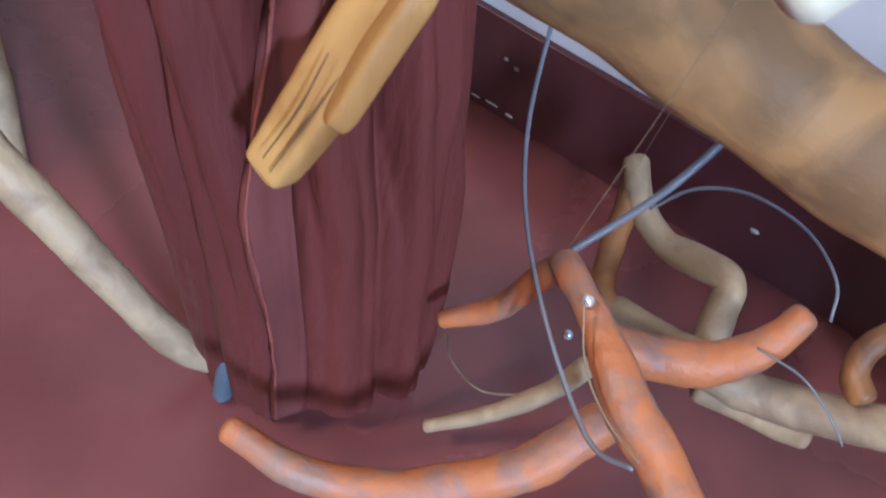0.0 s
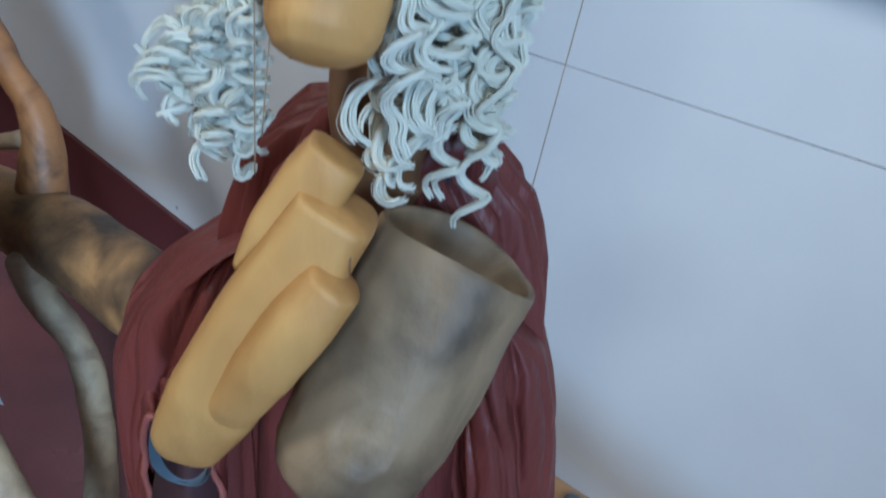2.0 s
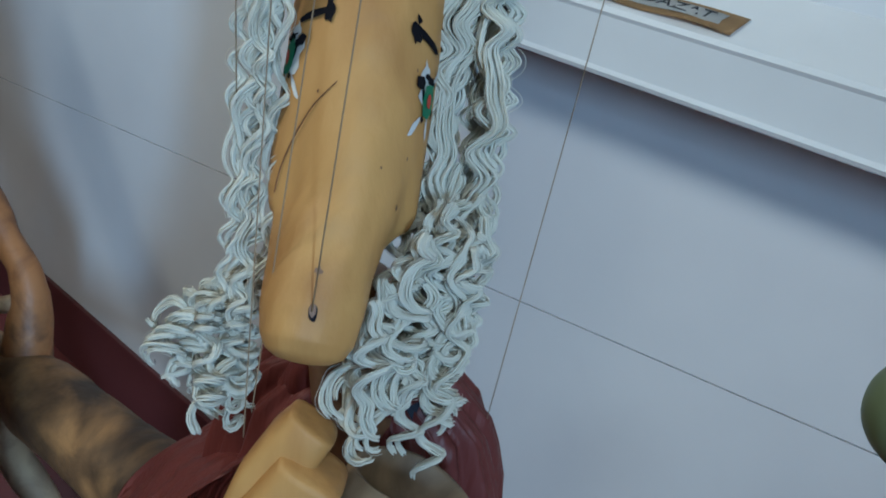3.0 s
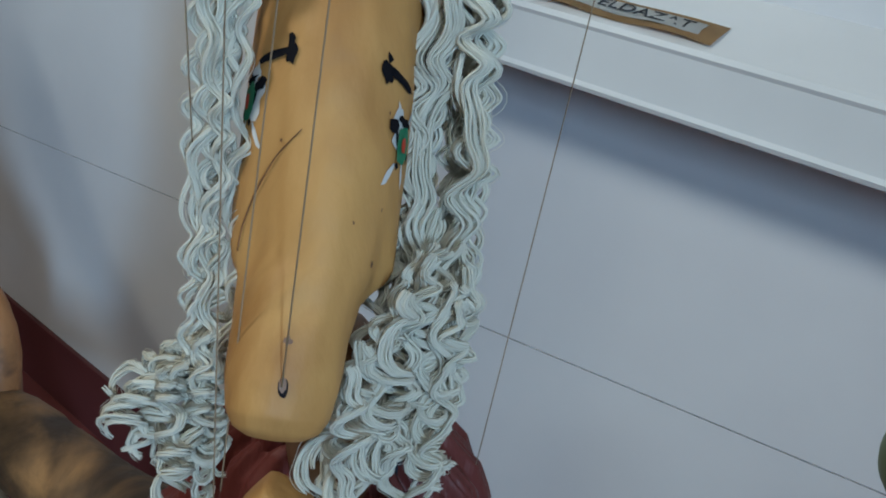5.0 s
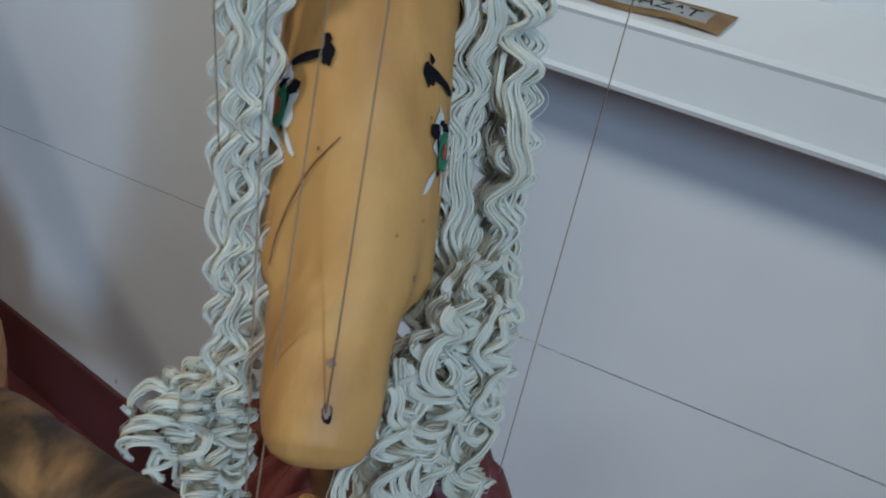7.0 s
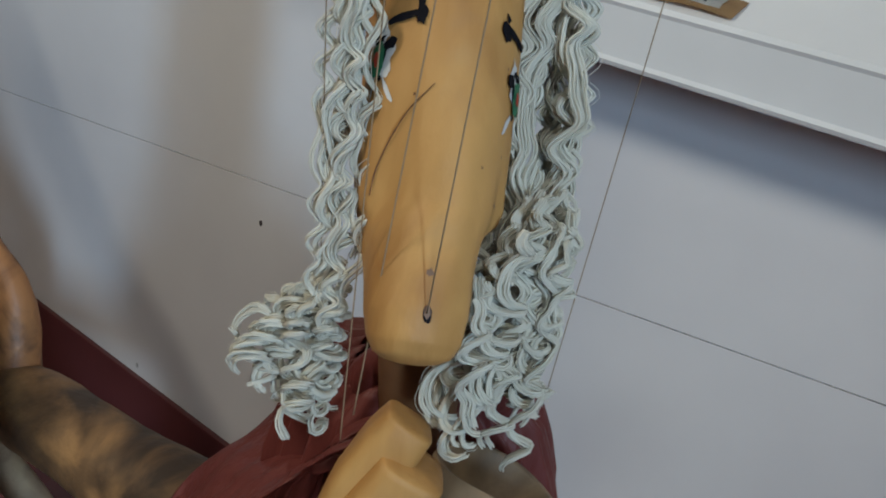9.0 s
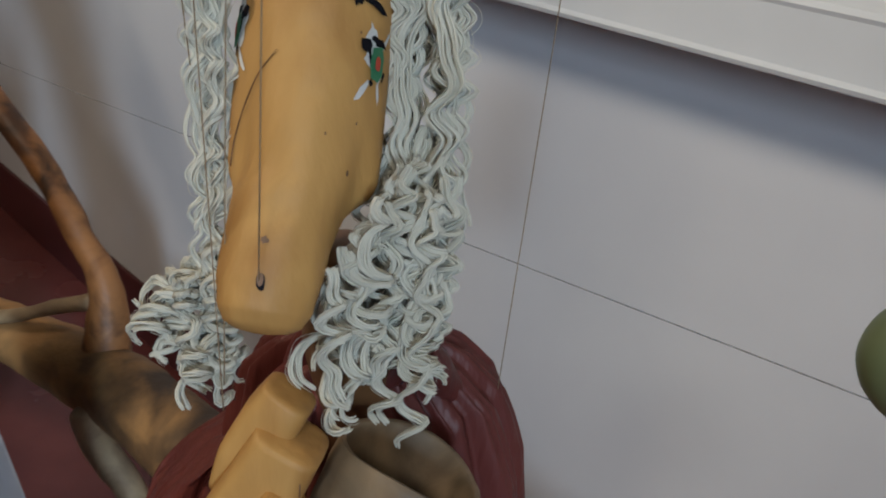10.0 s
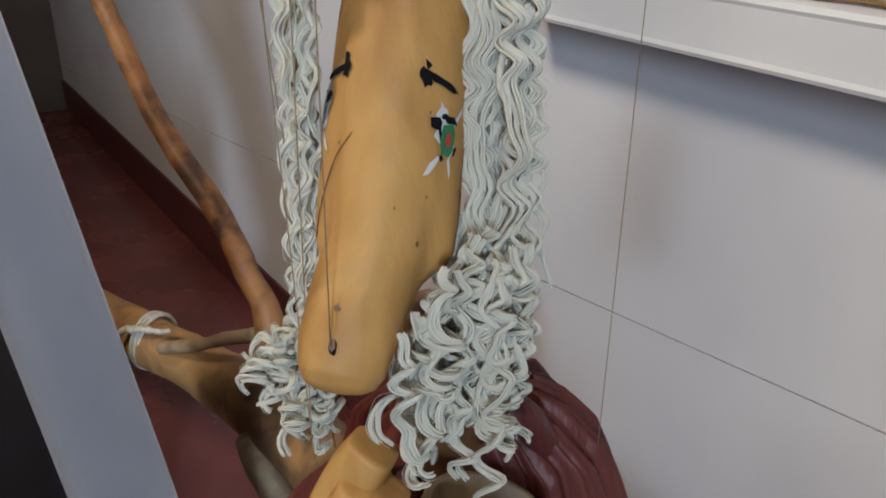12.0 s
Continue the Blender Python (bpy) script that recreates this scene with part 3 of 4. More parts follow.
# a thinner rope of locks at the other side
for i in range(10):
    u = (i + 0.5) / 10
    x0 = -0.151 + 0.016 * u
    y0 = 0.350 + rnd.uniform(-0.008, 0.012)
    lock((x0, y0 + 0.012, 1.29), (x0 + 0.012 + rnd.uniform(-0.004, 0.004), y0 - 0.02, 1.055 + rnd.uniform(-0.02, 0.02)), 0.0014, rnd.uniform(0.0022, 0.0042), rnd.uniform(0.013, 0.026), 300 + i, rnd.uniform(0.3, 0.7), (0, 0, 0), 2)
for i in range(21):
    u = (i + rnd.random()) / 21
    x0 = -0.122 - 0.020 * rnd.random()
    y0 = 0.333 + rnd.uniform(-0.010, 0.015)
    lock((x0, y0, 1.060 + rnd.uniform(-0.015, 0.008)), (-0.120 - 0.054 * u, 0.328 + rnd.uniform(-0.010, 0.012), 0.980 + 0.030 * u + rnd.uniform(-0.012, 0.016)), 0.0013, rnd.uniform(0.0036, 0.0056), rnd.uniform(0.0095, 0.0135), 400 + i, 0.95, (0, 0, 0), 2)
# hair over the crown
for i in range(22):
    u = (i + 0.5) / 22
    x0 = -0.15 + 0.11 * u
    lock((-0.10 + 0.01 * u, 0.43, 1.335), (x0, 0.40 - 0.03 * abs(u - 0.5), 1.27), 0.0015, 0.003, 0.03, 500 + i, 0.0, (0, -0.01, 0.015), 2)
tagged(link_mesh("marionette", doll, [LIME, YARN, NECK, BLACKPAINT, WHITEPAINT, GREENPAINT, REDPAINT, DARKCLOTH]), "long-faced carved wooden marionette with cream curly yarn hair, hanging on threads", "puppet")

# ---- the robe on the marionette ----
robe = thing("robe", (-0.03, 0.42, 0.03), "maroon satin robe with wide sleeves, hanging on the marionette", "robe")
BODY = [(0.025, -0.008, 0.425, 0.117, 0.062), (0.20, -0.014, 0.425, 0.119, 0.064), (0.36, -0.023, 0.427, 0.117, 0.064), (0.56, -0.046, 0.428, 0.108, 0.064), (0.70, -0.058, 0.43, 0.103, 0.064), (0.82, -0.066, 0.43, 0.098, 0.064), (0.90, -0.073, 0.43, 0.090, 0.060), (0.945, -0.077, 0.43, 0.076, 0.054), (0.965, -0.079, 0.428, 0.055, 0.046), (0.972, -0.08, 0.425, 0.038, 0.036)]


def body_at(z):
    for r0, r1 in zip(BODY, BODY[1:]):
        if r0[0] <= z <= r1[0]:
            k = (z - r0[0]) / (r1[0] - r0[0])
            return [a + (b - a) * k for a, b in zip(r0, r1)][1:]
    return BODY[-1][1:] if z > 0.5 else BODY[0][1:]


def edge_at(z):
    """The angle of the overlapping front edge, which swings across the front on its way up."""
    k = min(1.0, max(0.0, (z - 0.36) / 0.30))
    return -0.34 + 0.42 * k * k * (3 - 2 * k) + 0.03 * math.sin(9 * z)


def pleat(x):
    """A fold of cloth: rounded on top, sharp in the valley."""
    return 2.2 * (math.sin(x / 2) ** 2 + 0.006) ** 0.42 - 1.6


def body_skin(z, a, lift=0.0):
    """The robe's cloth at height z; a turns from the front (0) to the +x side."""
    cx, cy, rx, ry = body_at(z)
    drop = min(1.0, max(0.0, (0.95 - z) / 0.5))
    w = 0.35 * math.sin(0.9 + 2.2 * z) + 0.15 * math.sin(7 * z)
    warp = 0.5 * noise.noise(Vector((math.cos(a) * 1.5, math.sin(a) * 1.5, z * 1.8)))
    fold = 1.15 * pleat(8 * a + 4 * w + 3.0 * warp) + 0.34 * pleat(19 * a - 5 * w + 3 * warp + 1.0)
    fold += 0.5 * noise.noise(Vector((math.cos(a) * 3, math.sin(a) * 3, z * 4))) + 0.16 * noise.noise(Vector((math.cos(a) * 9, math.sin(a) * 9, z * 11)))
    amp = 0.003 + 0.0165 * drop * (0.30 + 0.70 * min(1.0, max(0.0, (z - 0.25) / 0.30)))
    slit = -0.058 * math.exp(-((a - edge_at(z) + 0.13) / 0.09) ** 2) * min(1.0, max(0.0, (0.80 - z) / 0.2))
    gather = min(1.0, max(0.0, (z - 0.78) / 0.12))
    fold += gather * (0.75 * pleat(24 * a + 5 * warp + 9 * z) + 0.5 * pleat(13 * a - 14 * z + 4 * warp))
    crease = -0.014 * math.exp(-((a - 0.10 - 0.2 * (z - 0.6)) / 0.05) ** 2) * max(0.0, 1 - abs(z - 0.72) / 0.2)
    k = amp * fold + slit + crease + lift
    return Vector((cx + (rx + k) * math.sin(a), cy - (ry + k) * math.cos(a), z))


bm = bmesh.new()
rings = []
levels = [0.025 + 0.865 * i / 104 for i in range(104)] + [0.890 + 0.082 * i / 44 for i in range(45)]
for i, z in enumerate(levels):
    top = min(1.0, max(0.0, (z - 0.86) / 0.07))
    ring = []
    for j in range(260):
        a = 2 * math.pi * j / 260
        p = body_skin(z, a)
        swing = noise.noise(Vector((math.cos(a) * 2, math.sin(a) * 2, 3.0)))
        p.z += top * (0.0045 * pleat(17 * a + 5 * swing) + 0.0022 * pleat(37 * a - 6 * swing) + 0.004 * noise.noise(p * 30))
        if i < 12:
            p.z += 0.006 * math.sin(3 * a + 1) * (1 - i / 12) + 0.035 * max(0, math.sin(a)) * (1 - i / 12)
        ring.append(p)
    rings.append(ring)
shell(bm, rings)
bmesh.ops.recalc_face_normals(bm, faces=bm.faces)
part("skirt", bm, CLOTH, robe)

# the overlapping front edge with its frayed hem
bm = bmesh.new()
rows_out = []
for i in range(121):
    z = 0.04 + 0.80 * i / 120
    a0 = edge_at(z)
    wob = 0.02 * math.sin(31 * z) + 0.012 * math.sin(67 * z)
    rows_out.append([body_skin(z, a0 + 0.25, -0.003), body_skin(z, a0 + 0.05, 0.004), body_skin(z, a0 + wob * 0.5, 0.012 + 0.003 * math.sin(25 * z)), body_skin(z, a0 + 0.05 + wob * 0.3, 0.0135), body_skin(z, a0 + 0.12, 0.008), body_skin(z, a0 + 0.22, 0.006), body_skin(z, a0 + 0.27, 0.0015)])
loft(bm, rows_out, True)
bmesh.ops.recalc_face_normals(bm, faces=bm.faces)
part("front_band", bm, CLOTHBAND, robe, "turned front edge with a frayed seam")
bm = bmesh.new()
limb(bm, [body_skin(0.05 + 0.78 * i / 40, edge_at(0.05 + 0.78 * i / 40) + 0.05, 0.0150 + 0.001 * math.sin(i * 2.1)) for i in range(41)], [0.0016] * 41, 4, 6, 0.6, 160, 3.0)
part("seam", bm, CLOTHEDGE, robe, "raised frayed seam")


def sleeve(name, rings_def, label, seed):
    """A sleeve: rings of (centre, half-axis one, half-axis two), with folds."""
    path = []
    n = len(rings_def)
    cs = spline([r[0] for r in rings_def], [0] * n, 20)
    A = spline([r[1] for r in rings_def], [0] * n, 20)
    Bx = spline([r[2] for r in rings_def], [0] * n, 20)
    bm = bmesh.new()
    rings = []
    for i, ((c, _), (a, _), (b, _)) in enumerate(zip(cs, A, Bx)):
        t = i / (len(cs) - 1)
        ring = []
        for k in range(150):
            th = 2 * math.pi * k / 150
            way = Vector((math.cos(th), math.sin(th), t * 3 + seed))
            n1, n2 = noise.noise(way), noise.noise(way * 2.3)
            f = 1 + 0.105 * pleat(5 * th + 3.5 * n1 + 2 * t + seed) + 0.055 * pleat(13 * th + 6 * n2 - 6 * t + seed) + 0.13 * n1 + 0.05 * n2
            f += 0.075 * pleat(26 * t + 2.6 * math.sin(th + seed) + 4 * n1) * math.sin(math.pi * t) ** 2 * (0.5 + 0.5 * math.sin(th + seed + 1))
            p = c + a * math.cos(th) * f + b * math.sin(th) * f
            ring.append(p)
        rings.append(ring)
    shell(bm, rings)
    rim = rings[-1]
    bmesh.ops.recalc_face_normals(bm, faces=bm.faces)
    ob = part(name, bm, CLOTH, robe, label)
    bm = bmesh.new()
    loop = rim[::2] + rim[:5:2]
    pts = [Vector(p) for p in loop]
    limb(bm, pts, [0.0022] * len(pts), 1, 8, 0.35, 120, seed, 0, False)
    part("cuff_hem", bm, CLOTHEDGE, ob)
    return ob


V = Vector
left_sleeve = sleeve("sleeve", [
    (V((-0.105, 0.42, 0.938)), V((0.028, 0, 0.030)), V((0, 0.050, 0))),
    (V((-0.138, 0.416, 0.919)), V((0.028, 0, 0.032)), V((0, 0.052, 0))),
    (V((-0.162, 0.412, 0.872)), V((0.035, -0.01, 0.016)), V((0, 0.050, 0.01))),
    (V((-0.182, 0.402, 0.803)), V((0.040, -0.01, 0.0)), V((0.0, 0.035, 0.045))),
    (V((-0.174, 0.378, 0.765)), V((0.034, -0.008, 0.0)), V((0.0, 0.020, 0.075))),
    (V((-0.160, 0.352, 0.735)), V((0.024, -0.003, 0.0)), V((-0.006, 0.004, 0.088))),
], "", 1.0)
right_sleeve = sleeve("sleeve", [
    (V((-0.050, 0.42, 0.930)), V((0.03, 0, -0.03)), V((0, 0.050, 0))),
    (V((-0.014, 0.418, 0.895)), V((0.033, 0, -0.02)), V((0, 0.052, 0))),
    (V((0.008, 0.412, 0.82)), V((0.034, 0, -0.006)), V((0, 0.050, 0.0))),
    (V((0.027, 0.402, 0.74)), V((0.033, 0, -0.002)), V((0, 0.042, 0.0))),
    (V((0.042, 0.392, 0.67)), V((0.034, 0, 0.004)), V((0, 0.036, 0.006))),
    (V((0.050, 0.388, 0.635)), V((0.034, 0, 0.006)), V((0, 0.034, 0.010))),
], "", 4.0)
bm = bmesh.new()
rings = []
for t, cy, hw, hh in ((0, 0.347, 0.0175, 0.040), (0.3, 0.350, 0.0165, 0.038), (1, 0.375, 0.012, 0.024)):
    rings.append([V((-0.160 + (hw * (1 - 0.25 * math.sin(th))) * math.cos(th), cy + 0.002 * math.sin(3 * th), 0.798 + hh * math.sin(th))) for th in [2 * math.pi * k / 40 for k in range(40)]])
shell(bm, rings, 0.003)
part("inner_cuff", bm, BLUECLOTH, robe, "grey-blue inner sleeve cuff")
bm = bmesh.new()
limb(bm, [(0.046, 0.385, 0.665), (0.040, 0.376, 0.640), (0.036, 0.371, 0.628)], [0.017, 0.0185, 0.018], 6, 24, 0.06, 60, 3)
part("inner_cuff", bm, BLUECLOTH, robe, "grey-blue inner sleeve cuff")
bm = bmesh.new()
limb(bm, [(-0.115, 0.405, 0.955), (-0.100, 0.392, 0.985), (-0.075, 0.385, 0.965), (-0.045, 0.392, 0.985), (-0.03, 0.41, 0.955)], [0.010, 0.009, 0.008, 0.009, 0.010], 8, 12, 0.12, 50, 5)
part("collar", bm, CLOTH, robe)
bm = bmesh.new()
limb(bm, [(-0.072, 0.412, 0.90), (-0.070, 0.412, 0.94), (-0.066, 0.416, 0.968)], [0.034, 0.032, 0.028], 8, 20, 0.08, 40, 5)
part("undershirt", bm, DARKCLOTH, robe, "dark blue undershirt at the neck")
bm = bmesh.new()
limb(bm, [(-0.100, 0.405, 0.07), (-0.106, 0.396, 0.03), (-0.108, 0.390, 0.012)], [0.010, 0.011, 0.010], 6, 14, 0.1, 50, 6)
part("lining", bm, BLUECLOTH, robe, "grey-blue lining below the hem")

# a dark sheet in the opening stands for the shade inside the sleeve
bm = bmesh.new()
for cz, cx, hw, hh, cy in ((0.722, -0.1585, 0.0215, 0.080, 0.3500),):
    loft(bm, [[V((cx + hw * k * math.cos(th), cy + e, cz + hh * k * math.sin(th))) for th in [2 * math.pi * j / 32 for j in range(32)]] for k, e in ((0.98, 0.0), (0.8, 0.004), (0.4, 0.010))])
part("sleeve_shade", bm, DARKMAROON, robe, "dark sheet standing for the shade inside the wide sleeve")

# ---- wooden cup in the raised hand ----
bm = bmesh.new()
C1 = V((-0.034, 0.333, 0.966))
C0 = C1 - V((0.28, 0.40, 0.87)).normalized() * 0.127
axis = (C1 - C0).normalized()
cs = axis.orthogonal().normalized()
cu = axis.cross(cs)
outer = [(0.0, 0.010), (0.003, 0.020), (0.009, 0.028), (0.021, 0.0335), (0.043, 0.0362), (0.073, 0.0370), (0.102, 0.0366), (0.1250, 0.0364), (0.1272, 0.0356), (0.1268, 0.0330), (0.115, 0.0312), (0.08, 0.030), (0.040, 0.026), (0.032, 0.012)]
toward = V((0.05, -0.80, 0.60))
toward = (toward - axis * toward.dot(axis)).normalized()
knot = C0 + axis * 0.044 + toward * 0.0365
fine = []
for (t0, r0), (t1, r1) in zip(outer, outer[1:]):
    fine += [(t0 + (t1 - t0) * j / 6, r0 + (r1 - r0) * j / 6, len(fine) < 47) for j in range(6)]
rings = []
for t, r, outside in fine:
    ring = []
    for k in range(96):
        a = 2 * math.pi * k / 96
        way = cs * math.cos(a) + cu * math.sin(a)
        q = C0 + axis * t + way * r
        lift = 0.0020 * noise.noise(q * 34) + 0.0007 * noise.noise(q * 110)
        if outside:
            far = (q - knot).length + 0.002 * noise.noise(q * 120)
            lift += 0.0012 * math.exp(-((far - 0.0125) / 0.004) ** 2) - 0.0030 * math.exp(-((far - 0.0092 - 0.0025 * noise.noise(q * 70)) / 0.0011) ** 2) * (0.8 + 0.6 * noise.noise(q * 55 + V((4, 0, 0))))
        ring.append(q + way * lift + axis * (0.004 * math.sin(a + 0.6) + 0.0025 * math.sin(2 * a)) * (t > 0.09))
    rings.append(ring)
loft(bm, rings)
tagged(link_mesh("wooden_cup", bm, GREYWOOD), "weathered hollow wooden cup with a cut knot, in the raised hand", "cup")

# ---- threads ----
def straight(a, b, n=24, bow=(0, 0, 0)):
    a, b, w = V(a), V(b), V(bow)
    return [a + (b - a) * (i / n) + w * (4 * (i / n) * (1 - i / n)) for i in range(n + 1)]


def thread(name, pts, r, mat, label, cat="thread", group="marionette threads"):
    return tagged(lines_mesh(name, [(pts, r)], mat), label, cat, group)


TH = "thin dark marionette thread running up from the puppet"
TOP = 3.29
thread("puppet_thread", straight((-0.003, 0.433, 0.925), (-0.005, 0.30, TOP)), 0.0003, NYLON, TH)
thread("puppet_thread", straight((-0.0895, 0.2765, 1.081), (-0.0905, 0.29, TOP)), 0.0003, NYLON, TH)
thread("puppet_thread", straight((-0.110, 0.292, 1.020), (-0.106, 0.289, 1.20)) + straight((-0.106, 0.289, 1.201), (-0.10, 0.28, TOP)), 0.0003, NYLON, TH)
thread("puppet_thread", straight((-0.114, 0.30, 1.00), (-0.124, 0.300, 1.195)) + straight((-0.124, 0.300, 1.196), (-0.17, 0.30, TOP)), 0.0003, NYLON, TH)
thread("puppet_thread", straight((-0.128, 0.345, 0.97), (-0.151, 0.34, 1.199)) + straight((-0.151, 0.34, 1.2), (-0.30, 0.36, TOP)), 0.0003, NYLON, TH)
thread("wall_thread", straight(at_wall(0.9, 0.44, 1.121), at_wall(-2.6, 0.44, 0.744), 60), 0.0004, WALLLINE, "pale nylon line stretched in front of the wall", "thread", "stretched lines")

# ---- the log trestle: a horizontal log on branch legs ----
log = thing("log_trestle", (-0.36, 0.80, 0.0), "rustic trestle of a peeled crooked log on branch legs", "log")
bm = bmesh.new()
limb(bm, [(-1.462, 1.295, 0.382), (-1.070, 1.161, 0.395), (-0.790, 1.066, 0.410), (-0.622, 1.004, 0.415), (-0.372, 0.822, 0.478), (-0.120, 0.680, 0.515), (0.130, 0.545, 0.520), (0.360, 0.385, 0.490), (0.620, 0.190, 0.455), (0.850, 0.000, 0.430)], [0.046, 0.047, 0.050, 0.062, 0.058, 0.055, 0.052, 0.052, 0.052, 0.05], 16, 36, 0.10, 9, 1.0)
part("trunk", bm, LOG, log)
bm = bmesh.new()
limb(bm, [(-0.627, 1.021, 0.432), (-0.640, 1.049, 0.562), (-0.686, 1.071, 0.620), (-0.760, 1.105, 0.713), (-0.896, 1.150, 0.841), (-1.029, 1.206, 1.026), (-1.148, 1.262, 1.194)], [0.040, 0.026, 0.021, 0.020, 0.019, 0.019, 0.016], 10, 18, 0.14, 16, 2.0)
part("upright_branch", bm, REDBRANCH, log, "reddish upright branch")
bm = bmesh.new()
limb(bm, [(-0.656, 1.038, 0.535), (-0.715, 1.032, 0.516), (-0.776, 1.027, 0.491), (-0.879, 1.060, 0.443)], [0.014, 0.011, 0.011, 0.012], 8, 14, 0.15, 30, 3.0)
part("cross_twig", bm, PALE, log)
bm = bmesh.new()
limb(bm, [(-0.620, 0.945, 0.40), (-0.599, 0.930, 0.358), (-0.526, 0.900, 0.299), (-0.480, 0.850, 0.227), (-0.454, 0.800, 0.183), (-0.420, 0.72, 0.10), (-0.405, 0.66, 0.012)], [0.026, 0.024, 0.023, 0.023, 0.023, 0.025, 0.026], 10, 18, 0.12, 18, 4.0)
part("curved_leg", bm, PALE, log, "pale curved leg")
bm = bmesh.new()
limb(bm, [(-0.50, 0.585, 0.56), (-0.422, 0.55, 0.449), (-0.338, 0.500, 0.342), (-0.301, 0.470, 0.300), (-0.241, 0.440, 0.229), (-0.158, 0.415, 0.088), (-0.112, 0.430, 0.015)], [0.020, 0.020, 0.020, 0.021, 0.019, 0.018, 0.018], 10, 18, 0.12, 18, 5.0)
part("straight_leg", bm, PALE, log, "pale straight leg")
bm = bmesh.new()
limb(bm, [(0.700, 0.130, 0.450), (0.760, 0.100, 0.220), (0.800, 0.080, 0.020)], [0.03, 0.027, 0.025], 8, 16, 0.12, 18, 6.0)
part("leg", bm, PALE, log)
bm = bmesh.new()
limb(bm, [(0.118, 0.552, 0.560), (0.116, 0.552, 0.585)], [0.009, 0.009], 4, 12, 0.02, 30, 0)
part("bolt", bm, STEEL, log, "grey bolt end")
bm = bmesh.new()
for k in range(3):
    ring = [V((-0.97 + 0.009 * k, 1.13, 0.400)) + V((0.33, -0.1, 0)) * 0.01 + V((0.0, 1, 0)) * 0.054 * math.cos(a) + V((0, 0, 1)) * 0.054 * math.sin(a) for a in [2 * math.pi * j / 30 for j in range(32)]]
    limb(bm, ring, [0.0045] * 32, 1, 8, 0.2, 90, k, 0, False)
limb(bm, [(-0.969, 1.083, 0.449), (-0.935, 1.077, 0.460), (-0.891, 1.071, 0.468), (-0.863, 1.066, 0.479)], [0.008, 0.007, 0.005, 0.004], 6, 8, 0.5, 90, 4)
limb(bm, [(-0.969, 1.083, 0.449), (-0.986, 1.077, 0.443), (-0.997, 1.077, 0.410)], [0.008, 0.006, 0.004], 6, 8, 0.5, 90, 7)
part("rope_binding", bm, ROPE, log, "knotted undyed rope binding")

# ---- driftwood figure lying on the floor ----
drift = thing("driftwood_figure", (0.25, 0.35, 0.0), "jointed figure of orange driftwood sticks lying on the floor", "figure")


def stick(name, pts, radii, mat, seed, label=""):
    bm = bmesh.new()
    limb(bm, pts, radii, 10, 16, 0.14, 24, seed)
    return part(name, bm, mat, drift, label)


stick("torso_stick", [(0.179, 0.367, 0.356), (0.187, 0.325, 0.369), (0.199, 0.282, 0.372), (0.210, 0.241, 0.367), (0.229, 0.208, 0.361), (0.241, 0.176, 0.354)], [0.012, 0.012, 0.0145, 0.019, 0.018, 0.018], ORANGE, 1.0)
stick("arm_stick", [(0.183, 0.368, 0.352), (0.166, 0.372, 0.318), (0.145, 0.375, 0.265), (0.103, 0.382, 0.226)], [0.0125, 0.0115, 0.0115, 0.009], ORANGE, 2.0)
stick("curved_stick", [(-0.078, 0.290, 0.166), (-0.029, 0.265, 0.153), (0.033, 0.253, 0.138), (0.113, 0.255, 0.147), (0.188, 0.268, 0.167), (0.254, 0.303, 0.203)], [0.0125, 0.016, 0.018, 0.020, 0.021, 0.020], ORANGE, 3.0)
stick("thin_stick", [(0.112, 0.351, 0.054), (0.181, 0.356, 0.091), (0.231, 0.366, 0.132), (0.256, 0.375, 0.168)], [0.0075, 0.010, 0.011, 0.012], PALE, 4.0)
stick("crook_stick", [(0.289, 0.426, 0.186), (0.271, 0.452, 0.195), (0.286, 0.504, 0.213), (0.303, 0.552, 0.232), (0.307, 0.581, 0.245)], [0.012, 0.013, 0.013, 0.013, 0.013], REDBRANCH, 5.0)
stick("bent_stick", [(0.303, 0.576, 0.253), (0.310, 0.535, 0.235), (0.332, 0.493, 0.226), (0.362, 0.465, 0.235), (0.383, 0.439, 0.243), (0.378, 0.417, 0.225), (0.370, 0.390, 0.204)], [0.014, 0.014, 0.015, 0.017, 0.017, 0.016, 0.016], PALE, 6.0)
stick("cross_stick", [(0.286, 0.433, 0.189), (0.321, 0.392, 0.205), (0.342, 0.360, 0.223), (0.392, 0.339, 0.214), (0.453, 0.319, 0.217), (0.508, 0.299, 0.235), (0.547, 0.290, 0.249)], [0.014, 0.018, 0.021, 0.02, 0.02, 0.022, 0.022], PALE, 7.0)
stick("foot_stick", [(0.358, 0.349, 0.187), (0.397, 0.333, 0.189), (0.435, 0.315, 0.191), (0.452, 0.303, 0.196)], [0.013, 0.014, 0.015, 0.012], PALE, 8.0)
stick("shoulder_stick", [(0.243, 0.350, 0.270), (0.296, 0.337, 0.261), (0.342, 0.335, 0.272), (0.378, 0.343, 0.299), (0.398, 0.357, 0.321)], [0.015, 0.022, 0.019, 0.016, 0.013], ORANGE, 9.0)
stick("hook_stick", [(0.475, 0.316, 0.259), (0.470, 0.337, 0.266), (0.480, 0.354, 0.284), (0.501, 0.363, 0.307)], [0.013, 0.013, 0.012, 0.011], REDBRANCH, 10.0)
